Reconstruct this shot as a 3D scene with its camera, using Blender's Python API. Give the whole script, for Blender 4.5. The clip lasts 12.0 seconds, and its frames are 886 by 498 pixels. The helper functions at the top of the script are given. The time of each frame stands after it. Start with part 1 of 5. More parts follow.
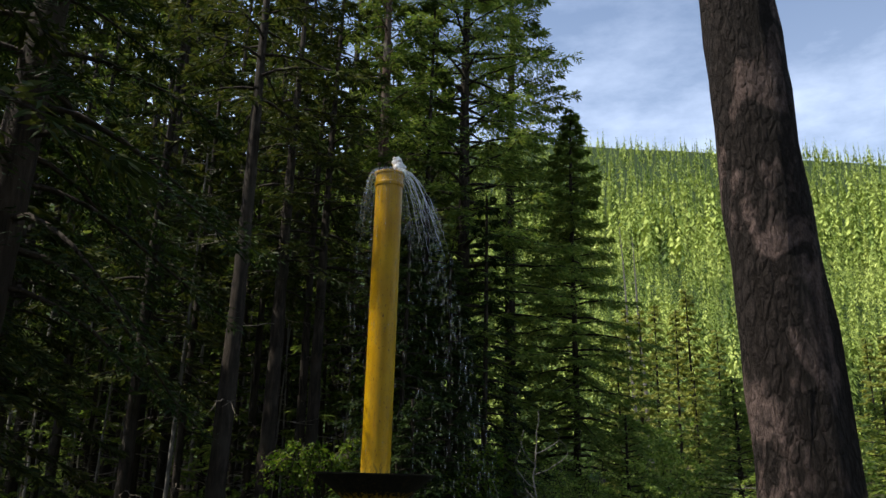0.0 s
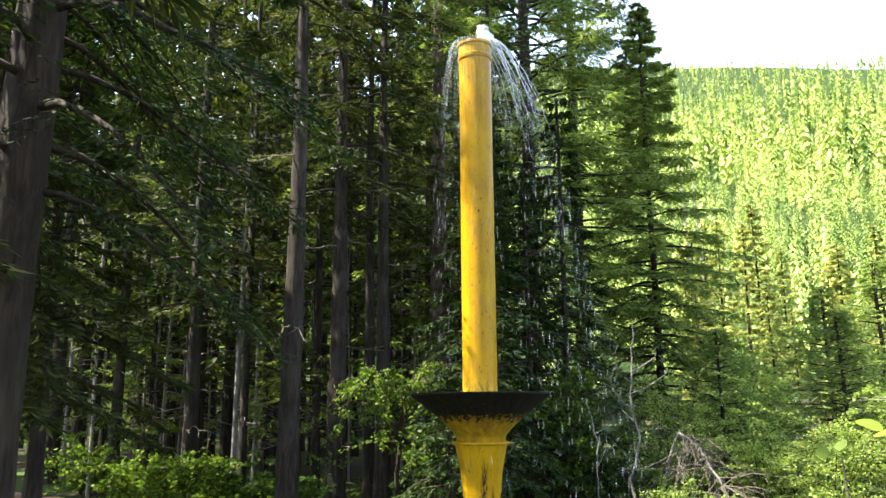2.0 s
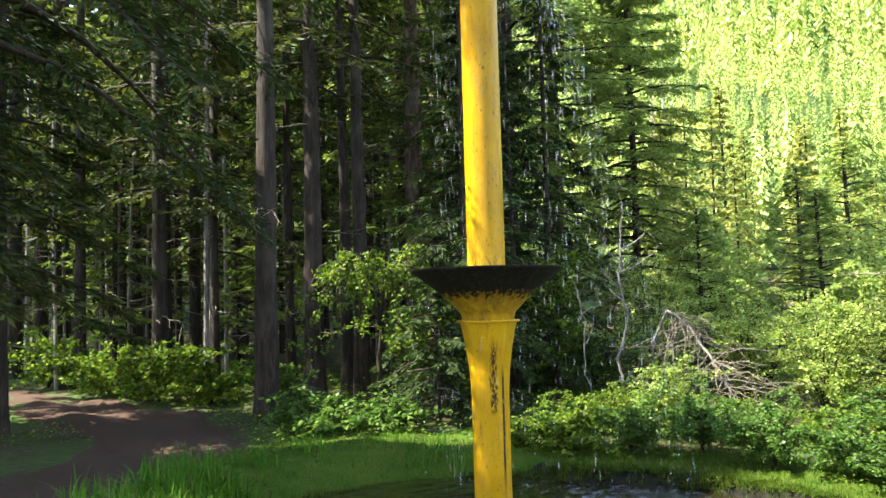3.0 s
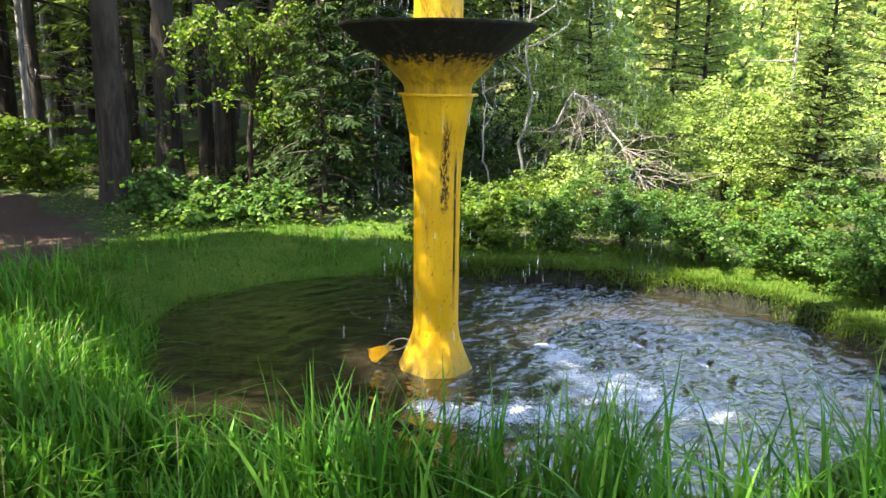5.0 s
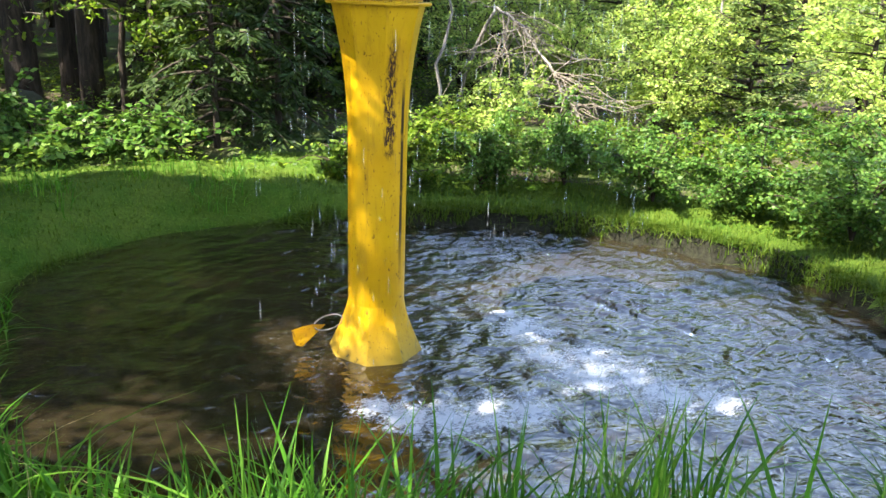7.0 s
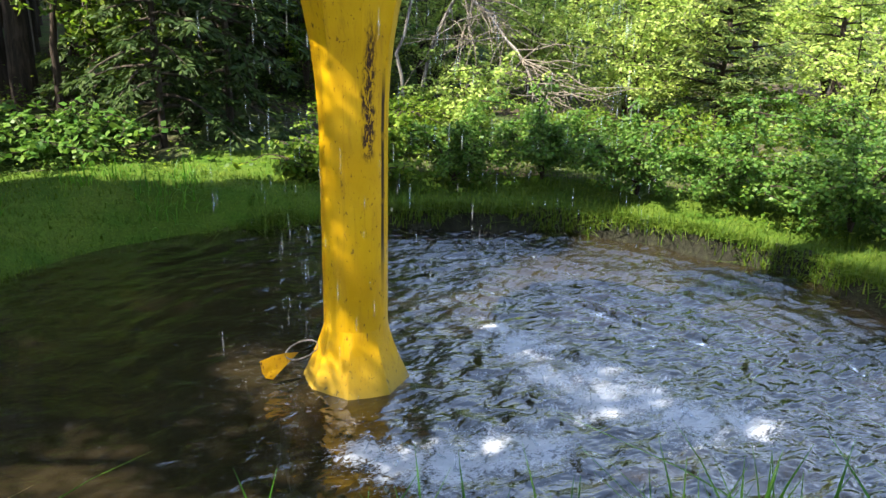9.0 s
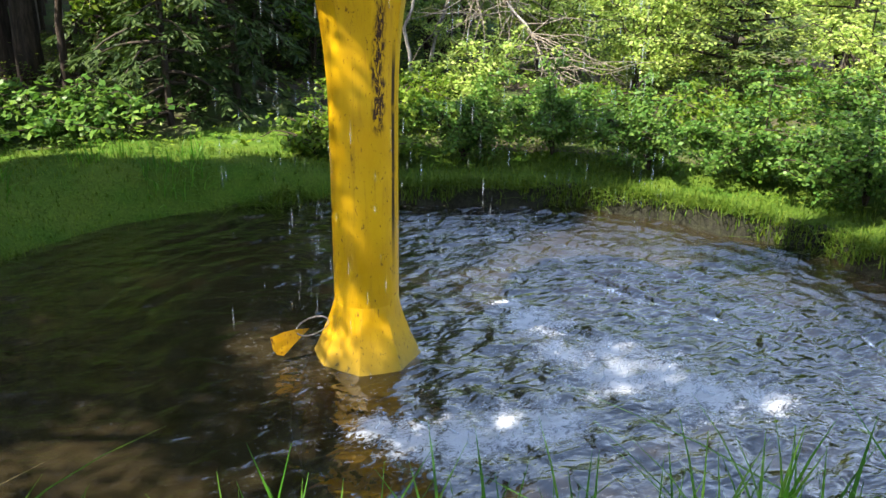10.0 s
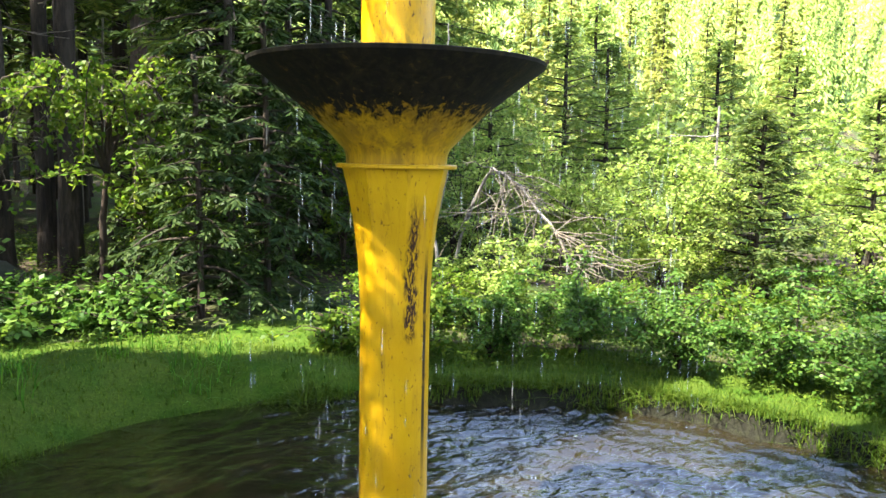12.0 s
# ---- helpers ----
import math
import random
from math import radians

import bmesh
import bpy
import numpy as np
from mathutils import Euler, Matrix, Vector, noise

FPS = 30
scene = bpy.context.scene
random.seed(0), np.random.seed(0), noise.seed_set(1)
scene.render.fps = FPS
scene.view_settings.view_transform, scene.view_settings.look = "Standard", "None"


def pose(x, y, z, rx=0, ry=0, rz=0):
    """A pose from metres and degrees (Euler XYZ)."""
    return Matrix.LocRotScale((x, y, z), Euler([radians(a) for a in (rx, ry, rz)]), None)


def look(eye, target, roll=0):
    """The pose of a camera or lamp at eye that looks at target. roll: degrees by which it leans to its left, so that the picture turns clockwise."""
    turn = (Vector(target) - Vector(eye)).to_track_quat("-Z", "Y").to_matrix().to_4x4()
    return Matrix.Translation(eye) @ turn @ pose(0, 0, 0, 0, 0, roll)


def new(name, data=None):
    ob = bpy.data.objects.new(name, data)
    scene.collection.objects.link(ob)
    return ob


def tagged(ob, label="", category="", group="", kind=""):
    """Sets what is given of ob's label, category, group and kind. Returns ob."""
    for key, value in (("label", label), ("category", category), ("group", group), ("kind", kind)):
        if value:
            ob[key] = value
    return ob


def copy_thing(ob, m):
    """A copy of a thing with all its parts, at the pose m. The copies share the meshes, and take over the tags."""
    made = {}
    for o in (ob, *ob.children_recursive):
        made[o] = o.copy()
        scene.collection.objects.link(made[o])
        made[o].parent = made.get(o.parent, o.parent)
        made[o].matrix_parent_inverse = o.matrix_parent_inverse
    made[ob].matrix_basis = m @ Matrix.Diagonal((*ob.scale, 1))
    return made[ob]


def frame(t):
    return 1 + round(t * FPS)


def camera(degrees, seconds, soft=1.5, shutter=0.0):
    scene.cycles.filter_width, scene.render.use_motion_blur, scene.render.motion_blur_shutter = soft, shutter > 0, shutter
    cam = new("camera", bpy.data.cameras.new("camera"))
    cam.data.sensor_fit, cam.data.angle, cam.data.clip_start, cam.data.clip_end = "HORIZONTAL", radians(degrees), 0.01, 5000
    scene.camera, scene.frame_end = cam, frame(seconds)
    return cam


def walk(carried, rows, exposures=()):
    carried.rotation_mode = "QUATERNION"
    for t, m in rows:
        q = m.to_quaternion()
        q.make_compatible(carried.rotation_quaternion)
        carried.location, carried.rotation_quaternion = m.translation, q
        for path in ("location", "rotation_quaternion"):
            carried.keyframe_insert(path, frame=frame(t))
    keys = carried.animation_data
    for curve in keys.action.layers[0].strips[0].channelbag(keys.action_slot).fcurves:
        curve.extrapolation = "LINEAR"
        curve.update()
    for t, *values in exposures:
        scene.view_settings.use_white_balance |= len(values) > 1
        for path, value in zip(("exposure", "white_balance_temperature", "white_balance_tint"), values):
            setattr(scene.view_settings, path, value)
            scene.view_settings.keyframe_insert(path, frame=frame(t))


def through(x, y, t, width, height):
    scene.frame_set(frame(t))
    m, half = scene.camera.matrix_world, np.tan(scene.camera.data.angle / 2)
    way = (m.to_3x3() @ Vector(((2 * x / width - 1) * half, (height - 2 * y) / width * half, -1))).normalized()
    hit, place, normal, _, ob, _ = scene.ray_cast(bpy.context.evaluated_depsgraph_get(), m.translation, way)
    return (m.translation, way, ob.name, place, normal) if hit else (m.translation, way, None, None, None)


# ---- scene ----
cam = camera(58.7, 12.0)
PATH = [
    (0, (0.584, -9.114, 2.375), (0.605, -7.195, 2.937), 1.6),
    (0.5, (0.453, -8.731, 2.371), (0.295, -6.797, 2.856), 0.6),
    (1, (0.189, -8.416, 2.328), (0.083, -6.481, 2.825), 0.4),
    (1.5, (0.098, -7.985, 2.308), (-0.004, -6.043, 2.776), -0.5),
    (2, (-0.002, -7.641, 2.277), (-0.09, -5.683, 2.675), -0.4),
    (2.5, (-0.249, -7.306, 2.232), (-0.288, -5.324, 2.498), -1.3),
    (3, (-0.41, -6.94, 2.18), (-0.401, -4.944, 2.302), -1.6),
    (3.5, (-0.552, -6.591, 2.134), (-0.406, -4.597, 2.107), -0.2),
    (3.7, (-0.627, -6.419, 2.14), (-0.43, -4.43, 2.061), -0.1),
    (5.5, (-1.128, -5.024, 2.075), (-0.699, -3.14, 1.557), 0.5),
    (6, (-1.068, -4.678, 2.054), (-0.614, -2.811, 1.499), -0.2),
    (6.5, (-1.063, -4.409, 2.008), (-0.452, -2.593, 1.433), 2.4),
    (7, (-1.127, -4.165, 2.019), (-0.47, -2.38, 1.402), 2.1),
    (8.8, (-1.088, -3.601, 1.962), (-0.326, -1.86, 1.339), 1.5),
    (9, (-1.093, -3.572, 1.953), (-0.33, -1.837, 1.315), 1.4),
    (9.5, (-1.092, -3.541, 1.935), (-0.335, -1.815, 1.265), 1.1),
    (10, (-1.097, -3.531, 1.922), (-0.357, -1.806, 1.232), 1.0),
    (10.5, (-1.105, -3.533, 1.946), (-0.368, -1.809, 1.251), 1.2),
    (11, (-1.112, -3.544, 1.956), (-0.386, -1.815, 1.262), 1.1),
    (11.5, (-1.121, -3.532, 1.952), (-0.405, -1.772, 1.328), 1.3),
    (12, (-1.116, -3.47, 2.016), (-0.395, -1.62, 1.779), 1.1),
]
SUN_TO = Vector((-0.98, -0.10, 1.45)).normalized()
EXPOSURES = [(0.0, 0.35), (0.3, 1.15), (0.6, 1.9), (1.0, 2.1), (2.0, 2.4), (3.5, 2.75), (5.5, 2.9), (7.0, 2.9), (9.0, 2.45), (11.5, 2.5), (12.0, 2.95)]
walk(cam, [(t, look(eye, target, roll)) for t, eye, target, roll in PATH], EXPOSURES)

# ---- world and sun ----
world = bpy.data.worlds.new("sky")
scene.world = world
world.use_nodes = True
wn = world.node_tree.nodes
sky = wn.new("ShaderNodeTexSky")
sky.sky_type = "NISHITA"
sky.sun_disc = False
sky.sun_elevation = math.asin(SUN_TO.z)
sky.sun_rotation = math.atan2(SUN_TO.x, SUN_TO.y)
sky.dust_density = 0.8
sky.ozone_density = 2.0
# thin bright cloud over the whole sky
wl = world.node_tree.links
way = wn.new("ShaderNodeTexCoord")
stretch = wn.new("ShaderNodeMapping")
stretch.inputs["Scale"].default_value = (1.0, 1.0, 2.6)
wl.new(way.outputs["Generated"], stretch.inputs["Vector"])
cloud = wn.new("ShaderNodeTexNoise")
cloud.inputs["Scale"].default_value = 2.4
cloud.inputs["Detail"].default_value = 7.0
cloud.inputs["Roughness"].default_value = 0.62
wl.new(stretch.outputs[0], cloud.inputs["Vector"])
veil = wn.new("ShaderNodeValToRGB")
veil.color_ramp.elements[0].position, veil.color_ramp.elements[1].position = 0.44, 0.68
veil.color_ramp.elements[0].color, veil.color_ramp.elements[1].color = (0.28, 0.28, 0.28, 1), (1.0, 1.0, 1.0, 1)
wl.new(cloud.outputs["Fac"], veil.inputs["Fac"])
blend = wn.new("ShaderNodeMix")
blend.data_type = "RGBA"
blend.inputs[7].default_value = (9.3, 10.6, 13.2, 1)
# haze thickens towards the horizon
part_z = wn.new("ShaderNodeSeparateXYZ")
wl.new(way.outputs["Generated"], part_z.inputs[0])
haze = wn.new("ShaderNodeMapRange")
for key, value in (("From Min", 0.2), ("From Max", 0.66), ("To Min", 0.95), ("To Max", 0.07)):
    haze.inputs[key].default_value = value
wl.new(part_z.outputs["Z"], haze.inputs["Value"])
cover = wn.new("ShaderNodeMath")
cover.operation = "MULTIPLY"
wl.new(veil.outputs[0], cover.inputs[0])
wl.new(haze.outputs[0], cover.inputs[1])
wl.new(cover.outputs[0], blend.inputs[0])
wl.new(sky.outputs[0], blend.inputs[6])
wl.new(blend.outputs[2], wn["Background"].inputs[0])
wn["Background"].inputs[1].default_value = 0.125
sun = new("sun", bpy.data.lights.new("sun", "SUN"))
sun.data.energy = 5.0
sun.data.angle = radians(0.5)
sun.data.color = (1.0, 0.95, 0.85)
sun.matrix_world = look((0, 0, 30), Vector((0, 0, 30)) - SUN_TO)


# ---- materials ----
class Nodes:
    """A small wrapper to write node materials."""

    def __init__(self, name):
        self.mat = bpy.data.materials.new(name)
        self.mat.use_nodes = True
        self.tree = self.mat.node_tree
        self.n = self.tree.nodes
        self.bsdf = self.n["Principled BSDF"]
        self.out = self.n["Material Output"]

    def add(self, kind, **sockets):
        node = self.n.new(kind)
        for key, value in sockets.items():
            self.put(node, key.replace("_", " "), value)
        return node

    def put(self, node, key, value):
        socket = node.inputs[int(key)] if key.isdigit() else node.inputs[key]
        if isinstance(value, bpy.types.NodeSocket):
            self.tree.links.new(value, socket)
        else:
            socket.default_value = value

    def coord(self, scale=(1, 1, 1), kind="Object"):
        m = self.add("ShaderNodeMapping", Scale=scale)
        self.tree.links.new(self.add("ShaderNodeTexCoord").outputs[kind], m.inputs["Vector"])
        return m.outputs[0]

    def noise(self, scale, detail=4.0, rough=0.6, vector=None, dist=0.0):
        node = self.add("ShaderNodeTexNoise", Scale=scale, Detail=detail, Roughness=rough, Distortion=dist)
        if vector is not None:
            self.put(node, "Vector", vector)
        return node.outputs["Fac"]

    def ramp(self, fac, stops):
        node = self.add("ShaderNodeValToRGB", Fac=fac)
        els = node.color_ramp.elements
        while len(els) < len(stops):
            els.new(0.5)
        for el, (p, c) in zip(els, stops):
            el.position = p
            el.color = (*c, 1) if len(c) == 3 else c
        return node.outputs[0]

    def mix(self, fac, a, b, mode="MIX"):
        node = self.n.new("ShaderNodeMix")
        node.data_type = "RGBA"
        node.blend_type = mode
        for i, v in ((0, fac), (6, a), (7, b)):
            if isinstance(v, bpy.types.NodeSocket):
                self.tree.links.new(v, node.inputs[i])
            else:
                node.inputs[i].default_value = v if i == 0 else (*v, 1)
        return node.outputs[2]

    def math(self, op, a, b=0.5, clamp=False):
        node = self.n.new("ShaderNodeMath")
        node.operation = op
        node.use_clamp = clamp
        for i, v in ((0, a), (1, b)):
            if isinstance(v, bpy.types.NodeSocket):
                self.tree.links.new(v, node.inputs[i])
            else:
                node.inputs[i].default_value = v
        return node.outputs[0]

    def bump(self, height, strength=0.5, distance=0.02):
        node = self.add("ShaderNodeBump", Strength=strength, Distance=distance, Height=height)
        return node.outputs[0]

    def finish(self, color=None, rough=0.6, normal=None, metal=0.0, spec=0.5):
        for key, v in (("Base Color", color), ("Roughness", rough), ("Normal", normal), ("Metallic", metal), ("Specular IOR Level", spec)):
            if v is not None:
                self.put(self.bsdf, key, (*v, 1) if isinstance(v, tuple) and len(v) == 3 else v)
        return self.mat


def leaf_mat(name, dark, mid, light, through=0.4, rough=0.55, patch=0.35):
    """Leaves: colour by leaf and by clump, part of the light passes through."""
    dark, mid, light = ((r * 1.38, g, b * 1.9) for r, g, b in (dark, mid, light))
    m = Nodes(name)
    rnd = m.add("ShaderNodeNewGeometry").outputs["Random Per Island"]
    big = m.noise(patch, 3, 0.6, m.coord(kind="Object"))
    fac = m.math("ADD", m.math("MULTIPLY", rnd, 0.6), m.math("MULTIPLY", big, 0.5))
    col = m.ramp(fac, [(0.15, dark), (0.5, mid), (0.95, light)])
    m.finish(col, rough, spec=0.10)
    tr = m.add("ShaderNodeBsdfTranslucent", Color=m.mix(1.0, col, (1.18, 1.22, 0.75), "MULTIPLY"))
    mx = m.add("ShaderNodeMixShader", Fac=through)
    m.tree.links.new(m.bsdf.outputs[0], mx.inputs[1])
    m.tree.links.new(tr.outputs[0], mx.inputs[2])
    m.tree.links.new(mx.outputs[0], m.out.inputs["Surface"])
    return m.mat


def hill_mat():
    """Far conifers: one tone to a tree, varied by spray, with sun and haze put into the pale colours."""
    m = Nodes("hill_trees")
    cell = m.add("ShaderNodeTexVoronoi", Scale=0.22, Vector=m.coord((1, 1, 0)))
    tone = m.add("ShaderNodeSeparateColor", Color=cell.outputs["Color"]).outputs[0]
    rnd = m.add("ShaderNodeNewGeometry").outputs["Random Per Island"]
    fac = m.math("ADD", m.math("MULTIPLY", tone, 0.8), m.math("MULTIPLY", rnd, 0.22))
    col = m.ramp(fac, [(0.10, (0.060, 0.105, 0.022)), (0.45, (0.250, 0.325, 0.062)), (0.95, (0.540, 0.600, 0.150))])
    m.finish(col, 0.6, spec=0.2)
    tr = m.add("ShaderNodeBsdfTranslucent", Color=col)
    mx = m.add("ShaderNodeMixShader", Fac=0.15)
    m.tree.links.new(m.bsdf.outputs[0], mx.inputs[1])
    m.tree.links.new(tr.outputs[0], mx.inputs[2])
    m.tree.links.new(mx.outputs[0], m.out.inputs["Surface"])
    return m.mat


def plated_bark():
    """Old bark broken into plates, with pale patches that stand for sun dapples."""
    m = Nodes("old_plated_bark")
    v = m.coord((21, 21, 8))
    warp = m.noise(1.2, 4, 0.6, v, 0.5)
    plate = m.add("ShaderNodeTexVoronoi", Scale=1.0, Vector=m.mix(0.35, v, m.add("ShaderNodeTexNoise", Scale=2.0, Vector=v).outputs["Color"], "LINEAR_LIGHT"))
    plate.feature = "DISTANCE_TO_EDGE"
    crack = m.ramp(plate.outputs["Distance"], [(0.0, (0.25, 0.25, 0.25)), (0.30, (1, 1, 1))])
    fine = m.noise(7.0, 6, 0.75, v)
    col = m.ramp(fine, [(0.3, (0.010, 0.008, 0.006)), (0.5, (0.028, 0.021, 0.018)), (0.75, (0.064, 0.050, 0.043))])
    col = m.mix(m.math("MULTIPLY", crack, 1.0, True), (0.010, 0.007, 0.005), col)
    # sun dapples painted as pale pinkish patches
    bare = m.ramp(m.noise(1.7, 4, 0.65, m.coord((2.2, 2.2, 1.0)), 0.4), [(0.54, (0, 0, 0)), (0.62, (0.8, 0.8, 0.8))])
    col = m.mix(bare, col, m.ramp(fine, [(0.35, (0.075, 0.048, 0.040)), (0.65, (0.21, 0.150, 0.130))]))
    h = m.math("ADD", m.math("MULTIPLY", crack, 0.8), m.math("MULTIPLY", m.math("ADD", fine, warp), 0.5))
    return m.finish(col, 0.92, m.bump(h, 1.0, 0.035), spec=0.15)


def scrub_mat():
    """Undergrowth between the trees of the hillside, its green darkened to stand for the shade in the gaps."""
    m = Nodes("shaded_hill_scrub")
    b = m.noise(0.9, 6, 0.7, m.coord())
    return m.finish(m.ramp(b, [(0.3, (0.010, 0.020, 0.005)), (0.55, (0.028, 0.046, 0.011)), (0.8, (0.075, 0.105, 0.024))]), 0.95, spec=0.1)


def earth_mat():
    # bank earth darkened to hold the undercut shade below the overhanging turf
    m = Nodes("shaded_bank_earth")
    v = m.coord()
    b = m.noise(22.0, 6, 0.7, v)
    return m.finish(m.ramp(b, [(0.3, (0.005, 0.004, 0.002)), (0.55, (0.012, 0.012, 0.005)), (0.8, (0.030, 0.034, 0.010))]), 0.9, m.bump(b, 0.9, 0.04), spec=0.2)


def bark_mat(name, a, b, c, lichen=None, scale=1.0):
    m = Nodes(name)
    v = m.coord((14 * scale, 14 * scale, 2.6 * scale))
    ridges = m.noise(1.0, 6, 0.65, v, 0.6)
    fine = m.noise(5.0, 5, 0.7, v)
    big = m.noise(1.3, 3, 0.5, m.coord())
    col = m.ramp(ridges, [(0.3, a), (0.5, b), (0.72, c)])
    if lichen:
        col = m.mix(m.ramp(big, [(0.5, (0, 0, 0)), (0.66, (0.7, 0.7, 0.7))]), col, lichen)
    h = m.math("ADD", ridges, m.math("MULTIPLY", fine, 0.4))
    return m.finish(col, 0.9, m.bump(h, 0.9, 0.03), spec=0.2)


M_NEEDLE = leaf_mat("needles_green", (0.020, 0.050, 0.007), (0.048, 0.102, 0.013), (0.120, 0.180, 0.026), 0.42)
# two darker copies: the forest's shade is put into the needle colour
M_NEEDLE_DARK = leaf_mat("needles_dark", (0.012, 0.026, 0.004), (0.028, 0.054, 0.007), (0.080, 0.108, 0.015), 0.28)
M_NEEDLE_SHADE = leaf_mat("needles_shaded", (0.006, 0.018, 0.002), (0.014, 0.037, 0.004), (0.038, 0.074, 0.009), 0.20)
# two lighter copies: direct sun is put into the needle colour
M_NEEDLE_LIT = leaf_mat("needles_sunlit", (0.046, 0.112, 0.013), (0.104, 0.205, 0.024), (0.215, 0.320, 0.045), 0.45)
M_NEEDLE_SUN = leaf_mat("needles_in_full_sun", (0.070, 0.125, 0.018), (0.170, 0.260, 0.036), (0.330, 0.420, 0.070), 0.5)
M_LEAF = leaf_mat("shrub_leaves", (0.022, 0.070, 0.004), (0.056, 0.138, 0.007), (0.145, 0.245, 0.018), 0.5, 0.45, 0.9)
M_LEAF_YELLOW = leaf_mat("yellow_green_leaves", (0.062, 0.150, 0.013), (0.150, 0.285, 0.030), (0.300, 0.450, 0.075), 0.5, 0.45, 0.9)
M_LEAF_DEEP = leaf_mat("deep_green_leaves", (0.018, 0.066, 0.006), (0.040, 0.116, 0.010), (0.092, 0.188, 0.020), 0.4, 0.4, 0.9)
M_GRASS = leaf_mat("grass_blades", (0.015, 0.074, 0.003), (0.036, 0.144, 0.005), (0.096, 0.240, 0.016), 0.4, 0.4, 0.7)
M_TURF = leaf_mat("bank_turf", (0.022, 0.062, 0.003), (0.042, 0.102, 0.005), (0.086, 0.150, 0.010), 0.4, 0.55, 0.8)
M_STRAW = leaf_mat("dry_grass", (0.12, 0.14, 0.03), (0.19, 0.22, 0.05), (0.28, 0.30, 0.08), 0.3, 0.6, 0.8)
M_HILL, M_EARTH, M_BARK_OLD, M_SCRUB = hill_mat(), earth_mat(), plated_bark(), scrub_mat()
M_BARK = bark_mat("conifer_bark", (0.008, 0.006, 0.004), (0.026, 0.019, 0.013), (0.064, 0.048, 0.034), (0.050, 0.042, 0.030))
M_BARK_BROWN = bark_mat("brown_bark", (0.011, 0.0075, 0.005), (0.032, 0.022, 0.014), (0.066, 0.047, 0.031), (0.054, 0.042, 0.029))
M_BARK_RED = bark_mat("reddish_bark", (0.030, 0.019, 0.014), (0.095, 0.060, 0.044), (0.210, 0.145, 0.110), (0.20, 0.18, 0.16))
M_DEAD = bark_mat("bleached_wood", (0.09, 0.078, 0.064), (0.18, 0.16, 0.135), (0.31, 0.28, 0.245), None, 2.0)
M_TWIG = bark_mat("brown_twigs", (0.065, 0.052, 0.037), (0.145, 0.120, 0.088), (0.25, 0.215, 0.165), None, 2.5)


def soil_mat():
    m = Nodes("forest_floor")
    v = m.coord()
    a = m.noise(0.5, 4, 0.6, v)
    b = m.noise(9.0, 6, 0.7, v)
    litter = m.ramp(b, [(0.3, (0.016, 0.012, 0.008)), (0.5, (0.042, 0.031, 0.019)), (0.75, (0.10, 0.076, 0.048))])
    moss = m.ramp(b, [(0.3, (0.018, 0.036, 0.007)), (0.7, (0.062, 0.100, 0.018))])
    col = m.mix(m.ramp(a, [(0.42, (0, 0, 0)), (0.58, (1, 1, 1))]), litter, moss)
    return m.finish(col, 0.95, m.bump(b, 0.8, 0.05), spec=0.15)


def lawn_mat():
    m = Nodes("mossy_lawn")
    v = m.coord()
    a = m.noise(3.0, 4, 0.6, v)
    b = m.noise(45.0, 5, 0.7, v)
    col = m.mix(m.ramp(a, [(0.35, (0, 0, 0)), (0.65, (1, 1, 1))]), m.ramp(b, [(0.3, (0.016, 0.042, 0.003)), (0.7, (0.046, 0.096, 0.006))]), m.ramp(b, [(0.3, (0.030, 0.050, 0.006)), (0.7, (0.084, 0.122, 0.012))]))
    return m.finish(col, 0.95, m.bump(b, 0.8, 0.03), spec=0.1)


def path_mat():
    m = Nodes("trodden_path")
    v = m.coord()
    b = m.noise(14.0, 7, 0.75, v)
    g = m.noise(2.2, 4, 0.6, v)
    col = m.mix(g, m.ramp(b, [(0.3, (0.018, 0.0105, 0.007)), (0.55, (0.052, 0.030, 0.019)), (0.8, (0.14, 0.094, 0.066))]), (0.060, 0.036, 0.024))
    return m.finish(col, 0.95, m.bump(b, 0.7, 0.03), spec=0.15)


def mud_mat():
    m = Nodes("pond_mud")
    v = m.coord()
    a = m.noise(1.2, 5, 0.65, v)
    b = m.noise(11.0, 5, 0.7, v)
    col = m.mix(m.math("MULTIPLY", b, 0.7), m.ramp(a, [(0.35, (0.055, 0.040, 0.014)), (0.6, (0.14, 0.098, 0.033))]), (0.10, 0.075, 0.036))
    return m.finish(col, 0.8, m.bump(b, 0.5, 0.03), spec=0.2)


# where the jets land: x, y and reach
SPLASHES = ((-0.20, -0.72, 0.13), (-0.06, -0.85, 0.18), (0.12, -0.93, 0.20), (0.33, -0.92, 0.20), (0.55, -0.92, 0.18), (1.20, -0.45, 0.18), (1.08, -0.70, 0.24), (1.28, -0.76, 0.24),
            (1.34, -1.00, 0.23), (1.60, -1.12, 0.17), (0.98, 0.0, 0.19), (0.96, 0.26, 0.10), (0.92, -0.40, 0.15))


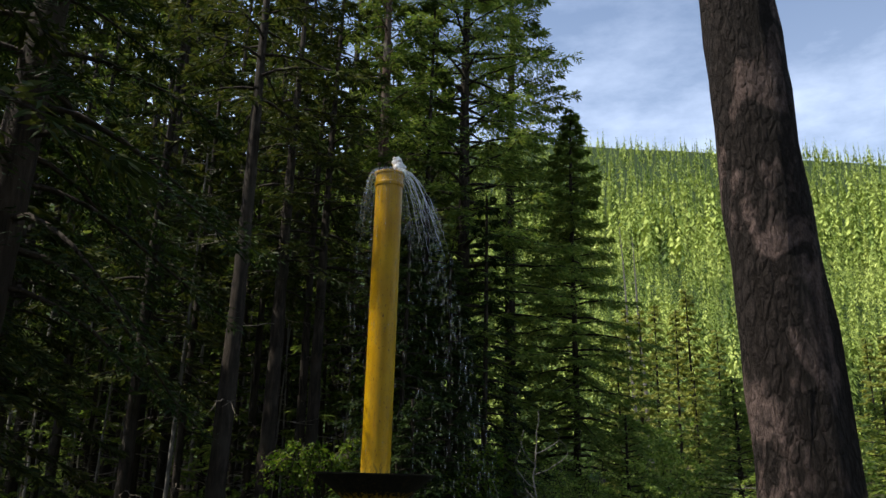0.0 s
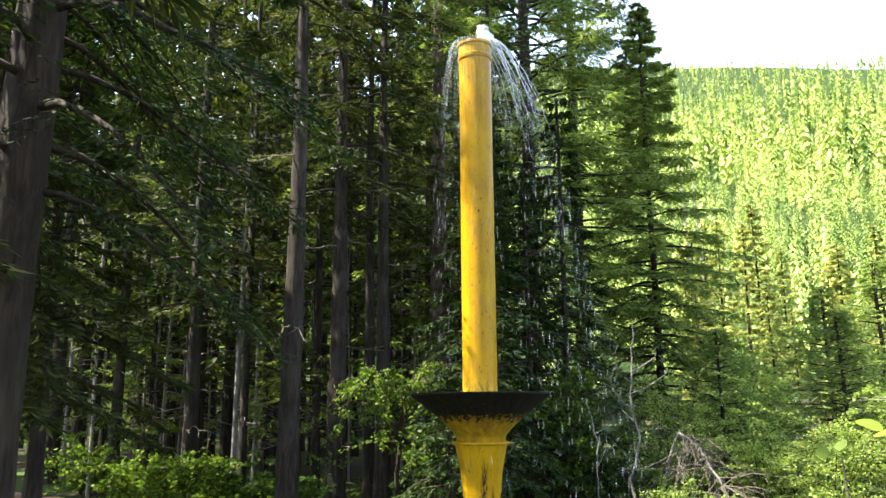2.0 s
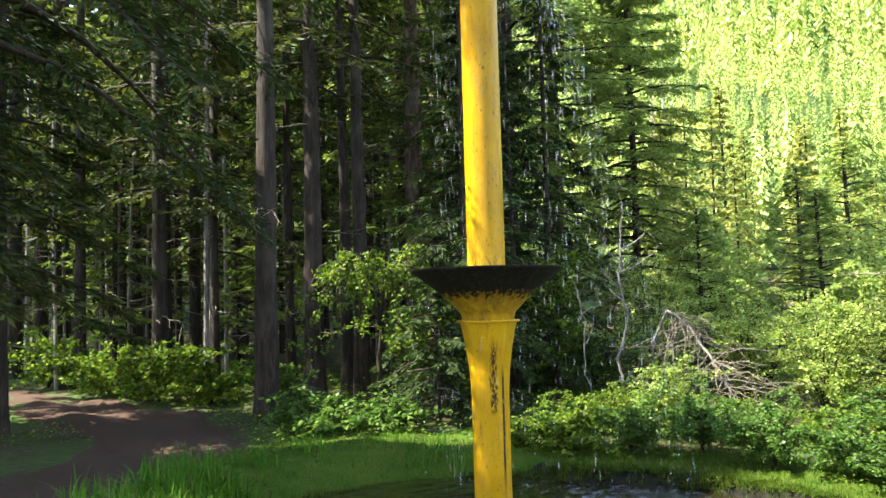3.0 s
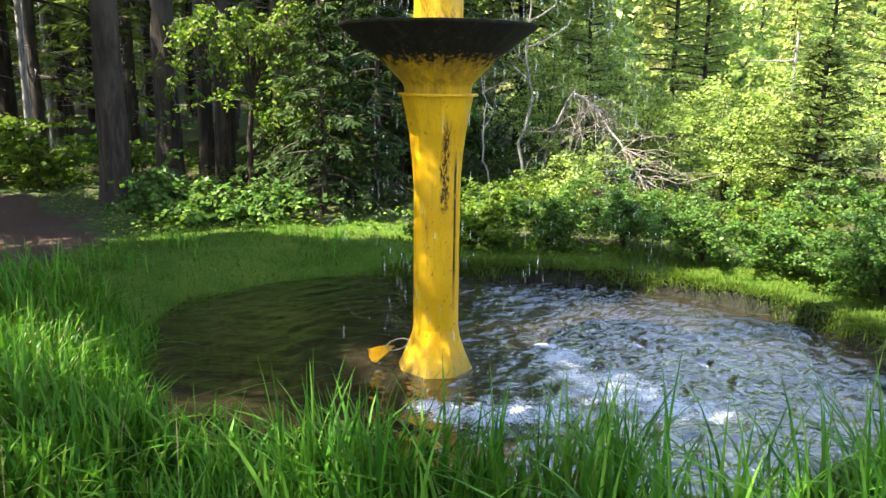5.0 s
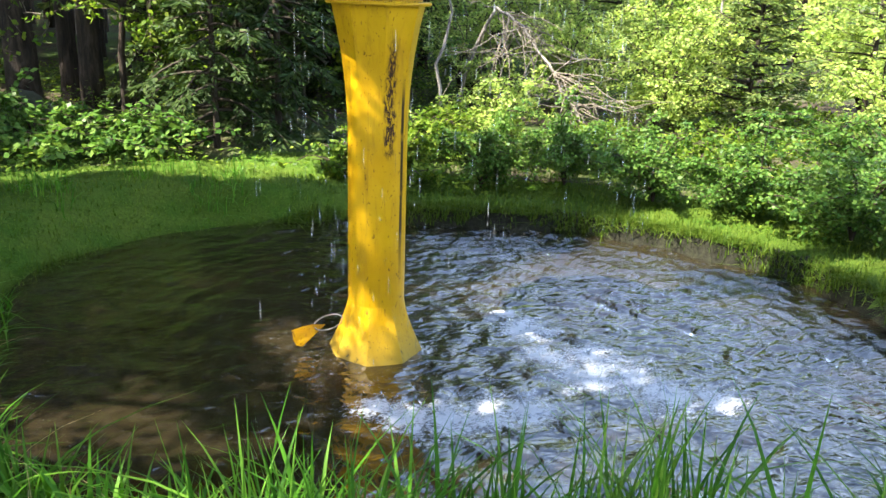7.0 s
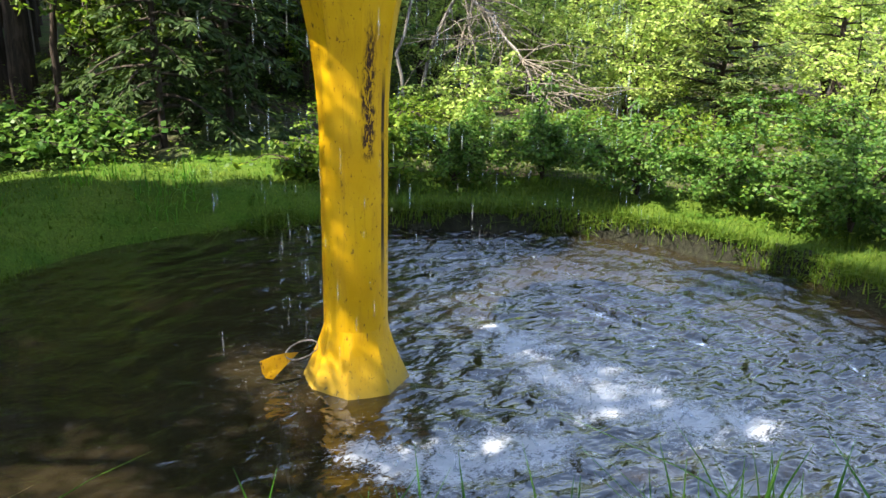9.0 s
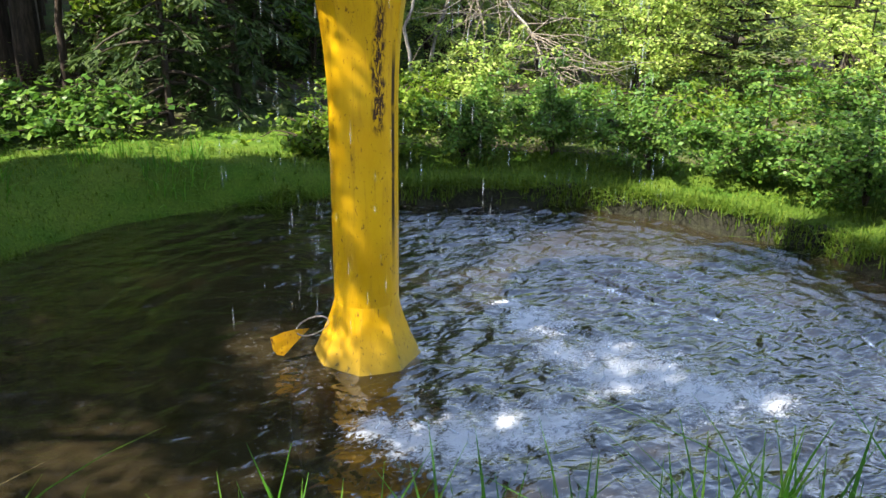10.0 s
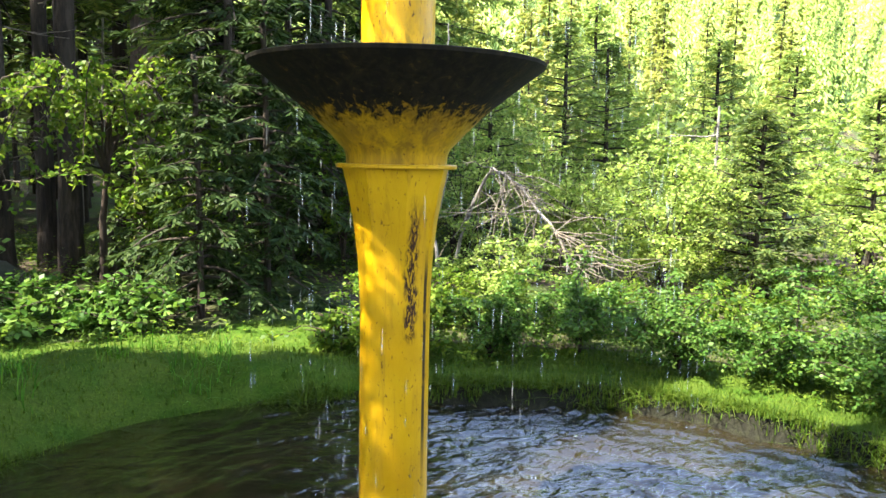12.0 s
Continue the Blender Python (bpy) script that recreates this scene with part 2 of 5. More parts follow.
def water_mat():
    """Clear brown-tinted water: sky mirrored by Fresnel over a tinted see-through body, froth where the jets fall."""
    m = Nodes("pond_water")
    v = m.coord()
    h1 = m.noise(1.0, 2, 0.5, m.coord((6.0, 9.0, 1)), 0.5)
    h2 = m.noise(1.0, 3, 0.6, m.coord((14, 24, 1)), 0.4)
    h3 = m.noise(2.0, 2, 0.5, v, 0.4)
    h = m.math("ADD", m.math("ADD", m.math("MULTIPLY", h1, 1.0), m.math("MULTIPLY", h3, 0.8)), m.math("MULTIPLY", h2, 0.22))
    calm = m.math("ADD", 0.35, m.math("MULTIPLY", m.math("DIVIDE", m.math("ADD", m.add("ShaderNodeSeparateXYZ", Vector=v).outputs["X"], 0.5), 2.0, True), 0.65))
    h = m.math("MULTIPLY", h, calm)
    nor = m.bump(h, 1.0, 0.048)
    fres = m.add("ShaderNodeFresnel", IOR=1.6, Normal=nor).outputs[0]
    body = m.add("ShaderNodeBsdfTransparent", Color=(0.165, 0.128, 0.068, 1))
    silt = m.add("ShaderNodeBsdfDiffuse", Color=(0.105, 0.080, 0.040, 1))
    under = m.add("ShaderNodeMixShader", Fac=0.12)
    m.tree.links.new(body.outputs[0], under.inputs[1])
    m.tree.links.new(silt.outputs[0], under.inputs[2])
    gloss = m.add("ShaderNodeBsdfGlossy", Color=(1, 1, 1, 1), Roughness=0.02, Normal=nor)
    mx = m.add("ShaderNodeMixShader", Fac=m.math("MULTIPLY", fres, 1.35, True))
    m.tree.links.new(under.outputs[0], mx.inputs[1])
    m.tree.links.new(gloss.outputs[0], mx.inputs[2])
    # air beaten into the water where the jets land
    total = None
    for cx, cy, rad in SPLASHES:
        away = m.add("ShaderNodeVectorMath", Vector=v)
        away.operation = "DISTANCE"
        away.inputs[1].default_value = (cx, cy, 0)
        one = m.math("SUBTRACT", 1.0, m.math("DIVIDE", away.outputs["Value"], rad * 1.7), True)
        total = one if total is None else m.math("MAXIMUM", total, one)
    fine = m.noise(1.0, 8, 0.72, m.coord((26, 36, 26)), 1.8)
    churn = m.noise(5.5, 4, 0.6, v, 1.2)
    ragged = m.math("ADD", m.math("MULTIPLY", fine, 0.74), m.math("MULTIPLY", churn, 0.40))
    foam = m.math("MULTIPLY", m.math("SUBTRACT", m.math("ADD", ragged, m.math("MULTIPLY", total, 0.34)), 0.715), 8.5, True)
    # broken flecks tossed about further out
    ring = m.add("ShaderNodeVectorMath", Vector=v)
    ring.operation = "DISTANCE"
    ring.inputs[1].default_value = (0.35, -0.35, 0)
    zone = m.math("SUBTRACT", 1.0, m.math("DIVIDE", ring.outputs["Value"], 1.75), True)
    flecks = m.math("MULTIPLY", m.math("SUBTRACT", m.noise(1.0, 6, 0.75, m.coord((22, 34, 1)), 1.5), 0.585), 14.0, True)
    foam = m.math("MAXIMUM", foam, m.math("MULTIPLY", m.math("MULTIPLY", zone, 0.6, True), flecks))
    froth = m.add("ShaderNodeBsdfDiffuse", Color=(0.40, 0.41, 0.43, 1), Normal=nor)
    top = m.add("ShaderNodeMixShader", Fac=m.math("MULTIPLY", foam, 0.85))
    m.tree.links.new(mx.outputs[0], top.inputs[1])
    m.tree.links.new(froth.outputs[0], top.inputs[2])
    m.tree.links.new(top.outputs[0], m.out.inputs["Surface"])
    return m.mat


def froth_mat(name, clear, white=(0.82, 0.86, 0.9)):
    m = Nodes(name)
    m.finish(white, 0.15, spec=0.6)
    tp = m.add("ShaderNodeBsdfTransparent", Color=(0.96, 0.98, 1, 1))
    mx = m.add("ShaderNodeMixShader", Fac=clear)
    m.tree.links.new(m.bsdf.outputs[0], mx.inputs[1])
    m.tree.links.new(tp.outputs[0], mx.inputs[2])
    m.tree.links.new(mx.outputs[0], m.out.inputs["Surface"])
    return m.mat


def paint_mat(name, algae):
    """Weathered yellow paint on steel: rust runs, chips, and black algae where water runs down (algae: height band)."""
    m = Nodes(name)
    v = m.coord()
    sep = m.add("ShaderNodeSeparateXYZ", Vector=v)
    x, z = sep.outputs["X"], sep.outputs["Z"]
    runs = m.noise(1.0, 5, 0.7, m.coord((26, 26, 2.2)), 0.4)
    chips = m.noise(1.0, 4, 0.75, m.coord((70, 70, 16)), 0.2)
    tone = m.noise(2.5, 4, 0.6, v)
    col = m.ramp(tone, [(0.3, (0.36, 0.188, 0.002)), (0.55, (0.44, 0.246, 0.003)), (0.8, (0.50, 0.292, 0.004))])
    col = m.mix(m.ramp(runs, [(0.52, (0, 0, 0)), (0.72, (0.65, 0.65, 0.65))]), col, (0.24, 0.12, 0.010))
    rust = m.ramp(chips, [(0.63, (0, 0, 0)), (0.69, (1, 1, 1))])
    col = m.mix(rust, col, (0.075, 0.035, 0.018))
    specks = m.ramp(m.noise(1.0, 3, 0.65, m.coord((42, 42, 24)), 0.5), [(0.635, (0, 0, 0)), (0.68, (0.9, 0.9, 0.9))])
    col = m.mix(specks, col, (0.055, 0.022, 0.010))
    blush = m.ramp(m.noise(1.0, 4, 0.65, m.coord((7, 7, 3.2)), 0.6), [(0.5, (0, 0, 0)), (0.7, (0.45, 0.45, 0.45))])
    col = m.mix(blush, col, (0.35, 0.180, 0.005))
    if algae == "shaft":
        # rust eaten down one strip of the front, and a long run beside it
        band = m.math("SUBTRACT", 1.0, m.math("DIVIDE", m.math("ABSOLUTE", m.math("SUBTRACT", x, m.math("ADD", -0.008, m.math("MULTIPLY", m.noise(1.0, 3, 0.6, m.coord((3, 3, 9))), 0.06)))), 0.040), True)
        high = m.math("MULTIPLY", m.math("MULTIPLY", m.math("SUBTRACT", z, 1.15), 12.0, True), m.math("MULTIPLY", m.math("SUBTRACT", 1.85, z), 4.0, True), True)
        eat = m.noise(1.0, 5, 0.75, m.coord((90, 30, 24)), 0.6)
        f = m.math("MULTIPLY", m.math("MULTIPLY", band, high), m.ramp(eat, [(0.45, (0, 0, 0)), (0.53, (2.2, 2.2, 2.2))]), True)
        col = m.mix(f, col, (0.030, 0.012, 0.008))
        run = m.math("SUBTRACT", 1.0, m.math("DIVIDE", m.math("ABSOLUTE", m.math("SUBTRACT", x, m.math("ADD", 0.093, m.math("MULTIPLY", runs, 0.016)))), 0.0125), True)
        span = m.math("MULTIPLY", m.math("MULTIPLY", m.math("SUBTRACT", z, 0.42), 3.0, True), m.math("MULTIPLY", m.math("SUBTRACT", 1.62, z), 6.0, True), True)
        front = m.math("MULTIPLY", m.math("MULTIPLY", sep.outputs["Y"], -20.0, True), m.math("MULTIPLY", run, 2.5, True))
        broken = m.ramp(m.noise(1.0, 3, 0.6, m.coord((8, 8, 5))), [(0.30, (0, 0, 0)), (0.40, (1, 1, 1))])
        col = m.mix(m.math("MULTIPLY", m.math("MULTIPLY", front, span), broken), col, (0.022, 0.010, 0.006))
        slime = m.math("SUBTRACT", 1.0, m.math("MULTIPLY", m.math("ADD", z, 0.02), 5.0), True)
        col = m.mix(m.math("MULTIPLY", slime, 0.75), col, (0.13, 0.105, 0.02))
    if algae == "bowl":
        edge = m.math("ADD", z, m.math("MULTIPLY", m.math("SUBTRACT", runs, 0.5), 0.36))
        dark = m.ramp(m.math("MULTIPLY", m.math("SUBTRACT", edge, 2.10), 7.0, True), [(0.25, (0, 0, 0)), (0.75, (1, 1, 1))])
        crust = m.ramp(m.noise(1.0, 5, 0.7, m.coord((20, 20, 7)), 0.6), [(0.42, (0.006, 0.005, 0.003)), (0.62, (0.016, 0.012, 0.005)), (0.72, (0.070, 0.042, 0.006))])
        col = m.mix(dark, col, crust)
        moss = m.ramp(m.noise(30, 3, 0.6, v), [(0.6, (0, 0, 0)), (0.7, (0.5, 0.5, 0.5))])
        col = m.mix(m.math("MULTIPLY", dark, moss), col, (0.026, 0.024, 0.006))
        low = m.ramp(m.noise(1.0, 4, 0.7, m.coord((16, 16, 3)), 0.5), [(0.38, (0.15, 0.15, 0.15)), (0.62, (0.8, 0.8, 0.8))])
        col = m.mix(m.math("MULTIPLY", low, m.math("SUBTRACT", 1.0, dark)), col, (0.13, 0.075, 0.010))
    if algae == "pipe":
        foot = m.math("SUBTRACT", 1.0, m.math("MULTIPLY", m.math("SUBTRACT", z, 2.42), 4.5), True)
        spots = m.ramp(m.noise(1.0, 4, 0.7, m.coord((20, 20, 9)), 0.5), [(0.45, (0, 0, 0)), (0.6, (1, 1, 1))])
        col = m.mix(m.math("MULTIPLY", foot, spots), col, (0.10, 0.075, 0.012))
    sheen = m.ramp(tone, [(0.3, (0.28, 0.28, 0.28)), (0.7, (0.45, 0.45, 0.45))])
    if algae == "bowl":
        sheen = m.mix(dark, sheen, (0.85, 0.85, 0.85))
    return m.finish(col, sheen, m.bump(m.math("ADD", tone, m.math("MULTIPLY", chips, -0.4)), 0.25, 0.01), spec=0.16)


M_SOIL, M_PATH, M_MUD, M_WATER, M_LAWN = soil_mat(), path_mat(), mud_mat(), water_mat(), lawn_mat()
M_FROTH = froth_mat("white_froth", 0.74, (0.40, 0.43, 0.46))
M_PLUME = froth_mat("white_plume", 0.12, (0.86, 0.88, 0.9))
M_JET = froth_mat("falling_water", 0.60)
M_STREAM = froth_mat("clear_falling_water", 0.84)
M_DROP = froth_mat("falling_drops", 0.92)
M_PAINT_PLAIN = paint_mat("yellow_paint_plain", "")
M_PAINT_SHAFT, M_PAINT_BOWL, M_PAINT_PIPE = paint_mat("yellow_paint_shaft", "shaft"), paint_mat("yellow_paint_bowl", "bowl"), paint_mat("yellow_paint_pipe", "pipe")


# ---- mesh helpers ----


def mesh_from(name, verts, faces, mat, smooth=False):
    """faces: arrays of equal-length rows, or a list of such arrays."""
    me = bpy.data.meshes.new(name)
    verts = np.asarray(verts, dtype=np.float32).reshape(-1, 3)
    groups = [np.asarray(f, dtype=np.int32) for f in (faces if isinstance(faces, list) else [faces]) if len(f)]
    loops = np.concatenate([g.ravel() for g in groups])
    sizes = np.concatenate([np.full(len(g), g.shape[1], dtype=np.int32) for g in groups])
    starts = np.concatenate([[0], np.cumsum(sizes)[:-1]]).astype(np.int32)
    me.vertices.add(len(verts))
    me.vertices.foreach_set("co", verts.ravel())
    me.loops.add(len(loops))
    me.loops.foreach_set("vertex_index", loops)
    me.polygons.add(len(sizes))
    me.polygons.foreach_set("loop_start", starts)
    me.polygons.foreach_set("loop_total", sizes)
    if smooth:
        me.polygons.foreach_set("use_smooth", np.ones(len(sizes), dtype=bool))
    me.materials.append(mat)
    me.update(calc_edges=True)
    me.validate()
    return me


def piece(name, data, parent=None, label=""):
    ob = new(name, data)
    if parent is not None:
        ob.parent = parent
    return tagged(ob, label)


def root(name, m, label, category, group="", kind=""):
    ob = new(name)
    ob.empty_display_size = 0.2
    ob.matrix_basis = m
    return tagged(ob, label, category, group, kind)


def unit(a):
    return a / np.maximum(np.linalg.norm(a, axis=-1, keepdims=True), 1e-9)


def rhombs(P, D, S, L, W):
    """Small pointed leaves: base P, way D, side S, length L, half width W."""
    n = len(P)
    L, W = np.broadcast_to(L, n)[:, None], np.broadcast_to(W, n)[:, None]
    mid = P + D * L * 0.45
    V = np.stack([P, mid + S * W, P + D * L, mid - S * W], 1).reshape(-1, 3)
    return V, np.arange(n * 4).reshape(n, 4)


def tubes(lines, sides=5):
    """Tapered round limbs: each line is (points k x 3, radii k)."""
    VS, FS, base = [], [], 0
    ang = np.arange(sides) / sides * 2 * np.pi
    for pts, rad in lines:
        pts = np.asarray(pts, float)
        rad = np.broadcast_to(np.asarray(rad, float), len(pts))
        d = unit(np.gradient(pts, axis=0))
        ref = np.array([0.0, 0, 1]) if abs(d[0][2]) < 0.8 else np.array([1.0, 0, 0])
        u = unit(np.cross(d, ref))
        w = np.cross(d, u)
        ring = pts[:, None] + rad[:, None, None] * (np.cos(ang)[None, :, None] * u[:, None] + np.sin(ang)[None, :, None] * w[:, None])
        VS.append(ring.reshape(-1, 3))
        k = len(pts)
        i, j = np.meshgrid(np.arange(k - 1), np.arange(sides), indexing="ij")
        a = base + i * sides + j
        b = base + i * sides + (j + 1) % sides
        FS.append(np.stack([a, b, b + sides, a + sides], -1).reshape(-1, 4))
        base += k * sides
    return np.concatenate(VS), np.concatenate(FS)


def joined(parts):
    VS, FS, base = [], [], 0
    for V, F in parts:
        VS.append(V)
        FS.append(F + base)
        base += len(V)
    return np.concatenate(VS), np.concatenate(FS)


def wobbly(a, b, n, amount, rng):
    t = np.linspace(0, 1, n)[:, None]
    p = np.asarray(a) * (1 - t) + np.asarray(b) * t
    off = np.cumsum(rng.normal(0, amount, (n, 3)), 0)
    return p + off - off[:1] - t * (off[-1:] - off[:1]) * 0.6


# ---- the lie of the land ----
POND = np.array([0.6, 0.1])
SHORE_DEG = np.array([-180, -150, -120, -90, -60, -35, -9, 5, 27, 40, 57, 76, 104, 128, 144.5, 165, 180.0])
SHORE_R = np.array([2.66, 2.55, 2.45, 2.35, 2.5, 2.7, 2.81, 2.66, 2.5, 2.41, 2.24, 2.20, 2.55, 2.88, 3.02, 2.72, 2.66])


def smooth(t):
    t = np.clip(t, 0, 1)
    return t * t * (3 - 2 * t)


def shore(x, y):
    """Distance outside the pond's edge, and the way round it in degrees."""
    dx, dy = x - POND[0], y - POND[1]
    deg = np.degrees(np.arctan2(dy, dx))
    wave = 0.05 * np.sin(np.radians(deg) * 9 + 1) + 0.03 * np.sin(np.radians(deg) * 17)
    return np.hypot(dx, dy) - np.interp(deg, SHORE_DEG, SHORE_R) - wave, deg


def hill(x, y):
    d = y + 0.12 * x
    up = np.clip((d - 45) / 955, 0, 1)
    ridge = 425 * (1 + 0.05 * np.sin(x * 0.0047 + 1.1) + 0.008 * np.sin(x * 0.017))
    return ridge * up ** 1.15 * (1 - 0.25 * smooth((d - 1050) / 500)) + 2.0 * np.sin(x * 0.05 + y * 0.07) * smooth((d - 60) / 60) * (1 - smooth((d - 120) / 120))


def ground_z(x, y):
    x, y = np.asarray(x, float), np.asarray(y, float)
    s, deg = shore(x, y)
    left = smooth((np.abs(((deg - 150 + 180) % 360) - 180) * -1 + 75) / 50)
    width = 0.13 + 0.75 * left
    top = 0.155 + 0.165 * left
    top = top + 0.076 * np.clip(-3.7 - y, 0, 9) + 0.02 * np.clip(y - 4, 0, 20) + 0.02 * np.clip(-x - 6, 0, 20)
    top = top - 0.13 * left * smooth((s - 0.9) / 1.8)
    bank = -0.12 + (top + 0.12) * smooth(s / width)
    inside = -0.12 - 0.42 * smooth(-s / 0.9)
    bumps = 0.025 * np.sin(x * 2.3 + 1) * np.sin(y * 2.7) + 0.015 * np.sin(x * 5.1 + y * 4.3)
    return np.where(s < 0, inside, bank + bumps * smooth(s)) + hill(x, y)


def axis_steps(lo, hi, fine_lo, fine_hi, step, grow=1.15):
    vals = list(np.arange(fine_lo, fine_hi + step / 2, step))
    d, v = step, vals[-1]
    while v < hi:
        d *= grow
        v += d
        vals.append(v)
    d, v = step, vals[0]
    while v > lo:
        d *= grow
        v -= d
        vals.insert(0, v)
    return np.array(vals)


def ground_sheet():
    xs, ys = axis_steps(-2600, 2600, -5, 6.5, 0.1), axis_steps(-2600, 2600, -6, 6.5, 0.1)
    X, Y = np.meshgrid(xs, ys)
    Z = ground_z(X, Y)
    nx, ny = len(xs), len(ys)
    i, j = np.meshgrid(np.arange(ny - 1), np.arange(nx - 1), indexing="ij")
    a = (i * nx + j).ravel()
    me = mesh_from("ground", np.stack([X, Y, Z], -1).reshape(-1, 3), np.stack([a, a + 1, a + nx + 1, a + nx], -1), M_SOIL, True)
    me.materials.append(M_MUD)
    s, _ = shore(X, Y)
    me.materials.append(M_LAWN)
    me.materials.append(M_EARTH)
    me.materials.append(M_SCRUB)
    s = s[:-1, :-1]
    wob = 0.25 * np.sin(X * 2.1 + 1)[:-1, :-1] * np.sin(Y * 2.4)[:-1, :-1]
    kind = np.where(s < -0.28, 1, np.where(s < 0.13 + 0.2 * wob, 3, np.where((s > 0.14) & (s + wob < np.where(Y[:-1, :-1] > 2.0, np.where(X[:-1, :-1] < 0.8, 2.3, 1.3), 2.6)), 2, 0)))
    # the hillside ground takes the scrub colour with the gaps' shade in it
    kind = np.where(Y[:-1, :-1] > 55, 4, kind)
    me.polygons.foreach_set("material_index", kind.ravel().astype(np.int32))
    return tagged(new("ground", me), "forest floor with moss, leaf litter and a muddy pond bed", "ground", kind="structure")


ground_sheet()

PATH_LINE = np.array([(-12.0, 11.0), (-8.0, 8.4), (-5.6, 6.4), (-4.3, 4.4), (-4.4, 2.2), (-5.0, 0.0), (-5.2, -3.0), (-3.5, -8.0), (-1.0, -12.0)])
PATH_HALF = np.array([0.8, 0.85, 0.95, 0.95, 0.95, 0.8, 0.8, 1.0, 1.0])


def path_dist(x, y):
    """How far outside the path's edge a place lies."""
    best = np.full(np.shape(x), 1e9)
    for (a, b, ha, hb) in zip(PATH_LINE[:-1], PATH_LINE[1:], PATH_HALF[:-1], PATH_HALF[1:]):
        d = b - a
        t = np.clip(((x - a[0]) * d[0] + (y - a[1]) * d[1]) / (d @ d), 0, 1)
        best = np.minimum(best, np.hypot(x - a[0] - t * d[0], y - a[1] - t * d[1]) - (ha + (hb - ha) * t))
    return best + 0.12 * np.sin(x * 3.1 + 1) + 0.1 * np.sin(y * 4.3) + 0.05 * np.sin(x * 9 + y * 7)


def dirt_path():
    xs, ys = np.arange(-13, 0.5, 0.09), np.arange(-12, 12, 0.09)
    X, Y = np.meshgrid(xs, ys)
    d = path_dist(X, Y)
    Z = ground_z(X, Y) + 0.012 - 0.05 * smooth(d / 0.25)
    nx = len(xs)
    i, j = np.meshgrid(np.arange(len(ys) - 1), np.arange(nx - 1), indexing="ij")
    a = (i * nx + j).ravel()
    keep = ((d[:-1, :-1] < 0.25) & (shore(X, Y)[0][:-1, :-1] > 0.6)).ravel()
    a = a[keep]
    F = np.stack([a, a + 1, a + nx + 1, a + nx], -1)
    used, inv = np.unique(F, return_inverse=True)
    V = np.stack([X, Y, Z], -1).reshape(-1, 3)[used]
    tagged(new("path", mesh_from("path", V, inv.reshape(F.shape), M_PATH, True)), "trodden brown dirt path through the trees", "path", kind="structure")


dirt_path()


def pond_water():
    rings = 120
    deg = np.linspace(-180, 180, 289)[:-1]
    R = np.interp(deg, SHORE_DEG, SHORE_R) + 0.2
    f = np.linspace(0, 1, rings + 1)[1:]
    th = np.radians(deg)
    V = [np.array([[POND[0], POND[1], 0]])]
    for q in f:
        V.append(np.stack([POND[0] + np.cos(th) * R * q, POND[1] + np.sin(th) * R * q, np.zeros_like(th)], 1))
    V = np.concatenate(V)
    x, y = V[:, 0], V[:, 1]
    r = np.hypot(x - 0.35, y + 0.1)
    wob = 1.3 * np.sin(x * 3.1 + 1.7 * np.sin(y * 2.3)) + 1.1 * np.sin(y * 4.3 + 1.1 * np.sin(x * 3.7)) + 0.7 * np.sin(x * 7.3 + y * 5.1)
    z = 0.0042 * np.sin(r * 30 + wob) * smooth((r - 0.3) / 0.9) + 0.0042 * np.sin(r * 43 + 1.7 * wob + 2 * np.sin(x * 2.2)) * smooth((r - 0.8) / 0.8)
    for k, (cx, cy, _) in enumerate(SPLASHES):
        away = np.hypot(x - cx, y - cy)
        z = z + 0.0016 * np.sin(away * (26 + 3.1 * (k % 4)) + 1.9 * k + 0.6 * wob) * smooth(away / 0.5)
    z = z * (0.35 + 0.65 * smooth((x + 0.6) / 2.0))
    V[:, 2] = z + 0.0028 * np.sin(x * 13 + 3 * np.sin(y * 4)) + 0.0024 * np.sin(y * 21 + x * 9)
    n = len(deg)
    tri = np.stack([np.zeros(n, int), 1 + np.arange(n), 1 + (np.arange(n) + 1) % n], 1)
    i, j = np.meshgrid(np.arange(rings - 1), np.arange(n), indexing="ij")
    a = 1 + i * n + j
    b = 1 + i * n + (j + 1) % n
    quad = np.stack([a, a + n, b + n, b], -1).reshape(-1, 4)
    tagged(new("water", mesh_from("water", V, [tri, quad], M_WATER, True)), "brown rippled pond water mirroring the sky", "water", kind="structure")


pond_water()


# ---- the fountain ----
def loft(name, profile, mat, around=48, cap=(False, False)):
    """A turned or many-sided shell. profile rows: z, radius, share of polygon (0 round), corners, turn in degrees."""
    phi = np.arange(around) / around * 2 * np.pi
    V = []
    for z, r, share, corners, turn in profile:
        a = (phi - np.radians(turn)) % (2 * np.pi / corners) - np.pi / corners
        poly = np.cos(np.pi / corners) / np.cos(a)
        rr = r * ((1 - share) + share * poly)
        V.append(np.stack([rr * np.cos(phi), rr * np.sin(phi), np.full(around, z)], 1))
    k = len(profile)
    i, j = np.meshgrid(np.arange(k - 1), np.arange(around), indexing="ij")
    a = i * around + j
    b = i * around + (j + 1) % around
    F = [np.stack([a, b, b + around, a + around], -1).reshape(-1, 4)]
    if cap[0]:
        F.append(np.arange(around)[::-1][None])
    if cap[1]:
        F.append((np.arange(around) + (k - 1) * around)[None])
    me = mesh_from(name, np.concatenate(V), F, mat, True)
    me.set_sharp_from_angle(angle=radians(25))
    return me


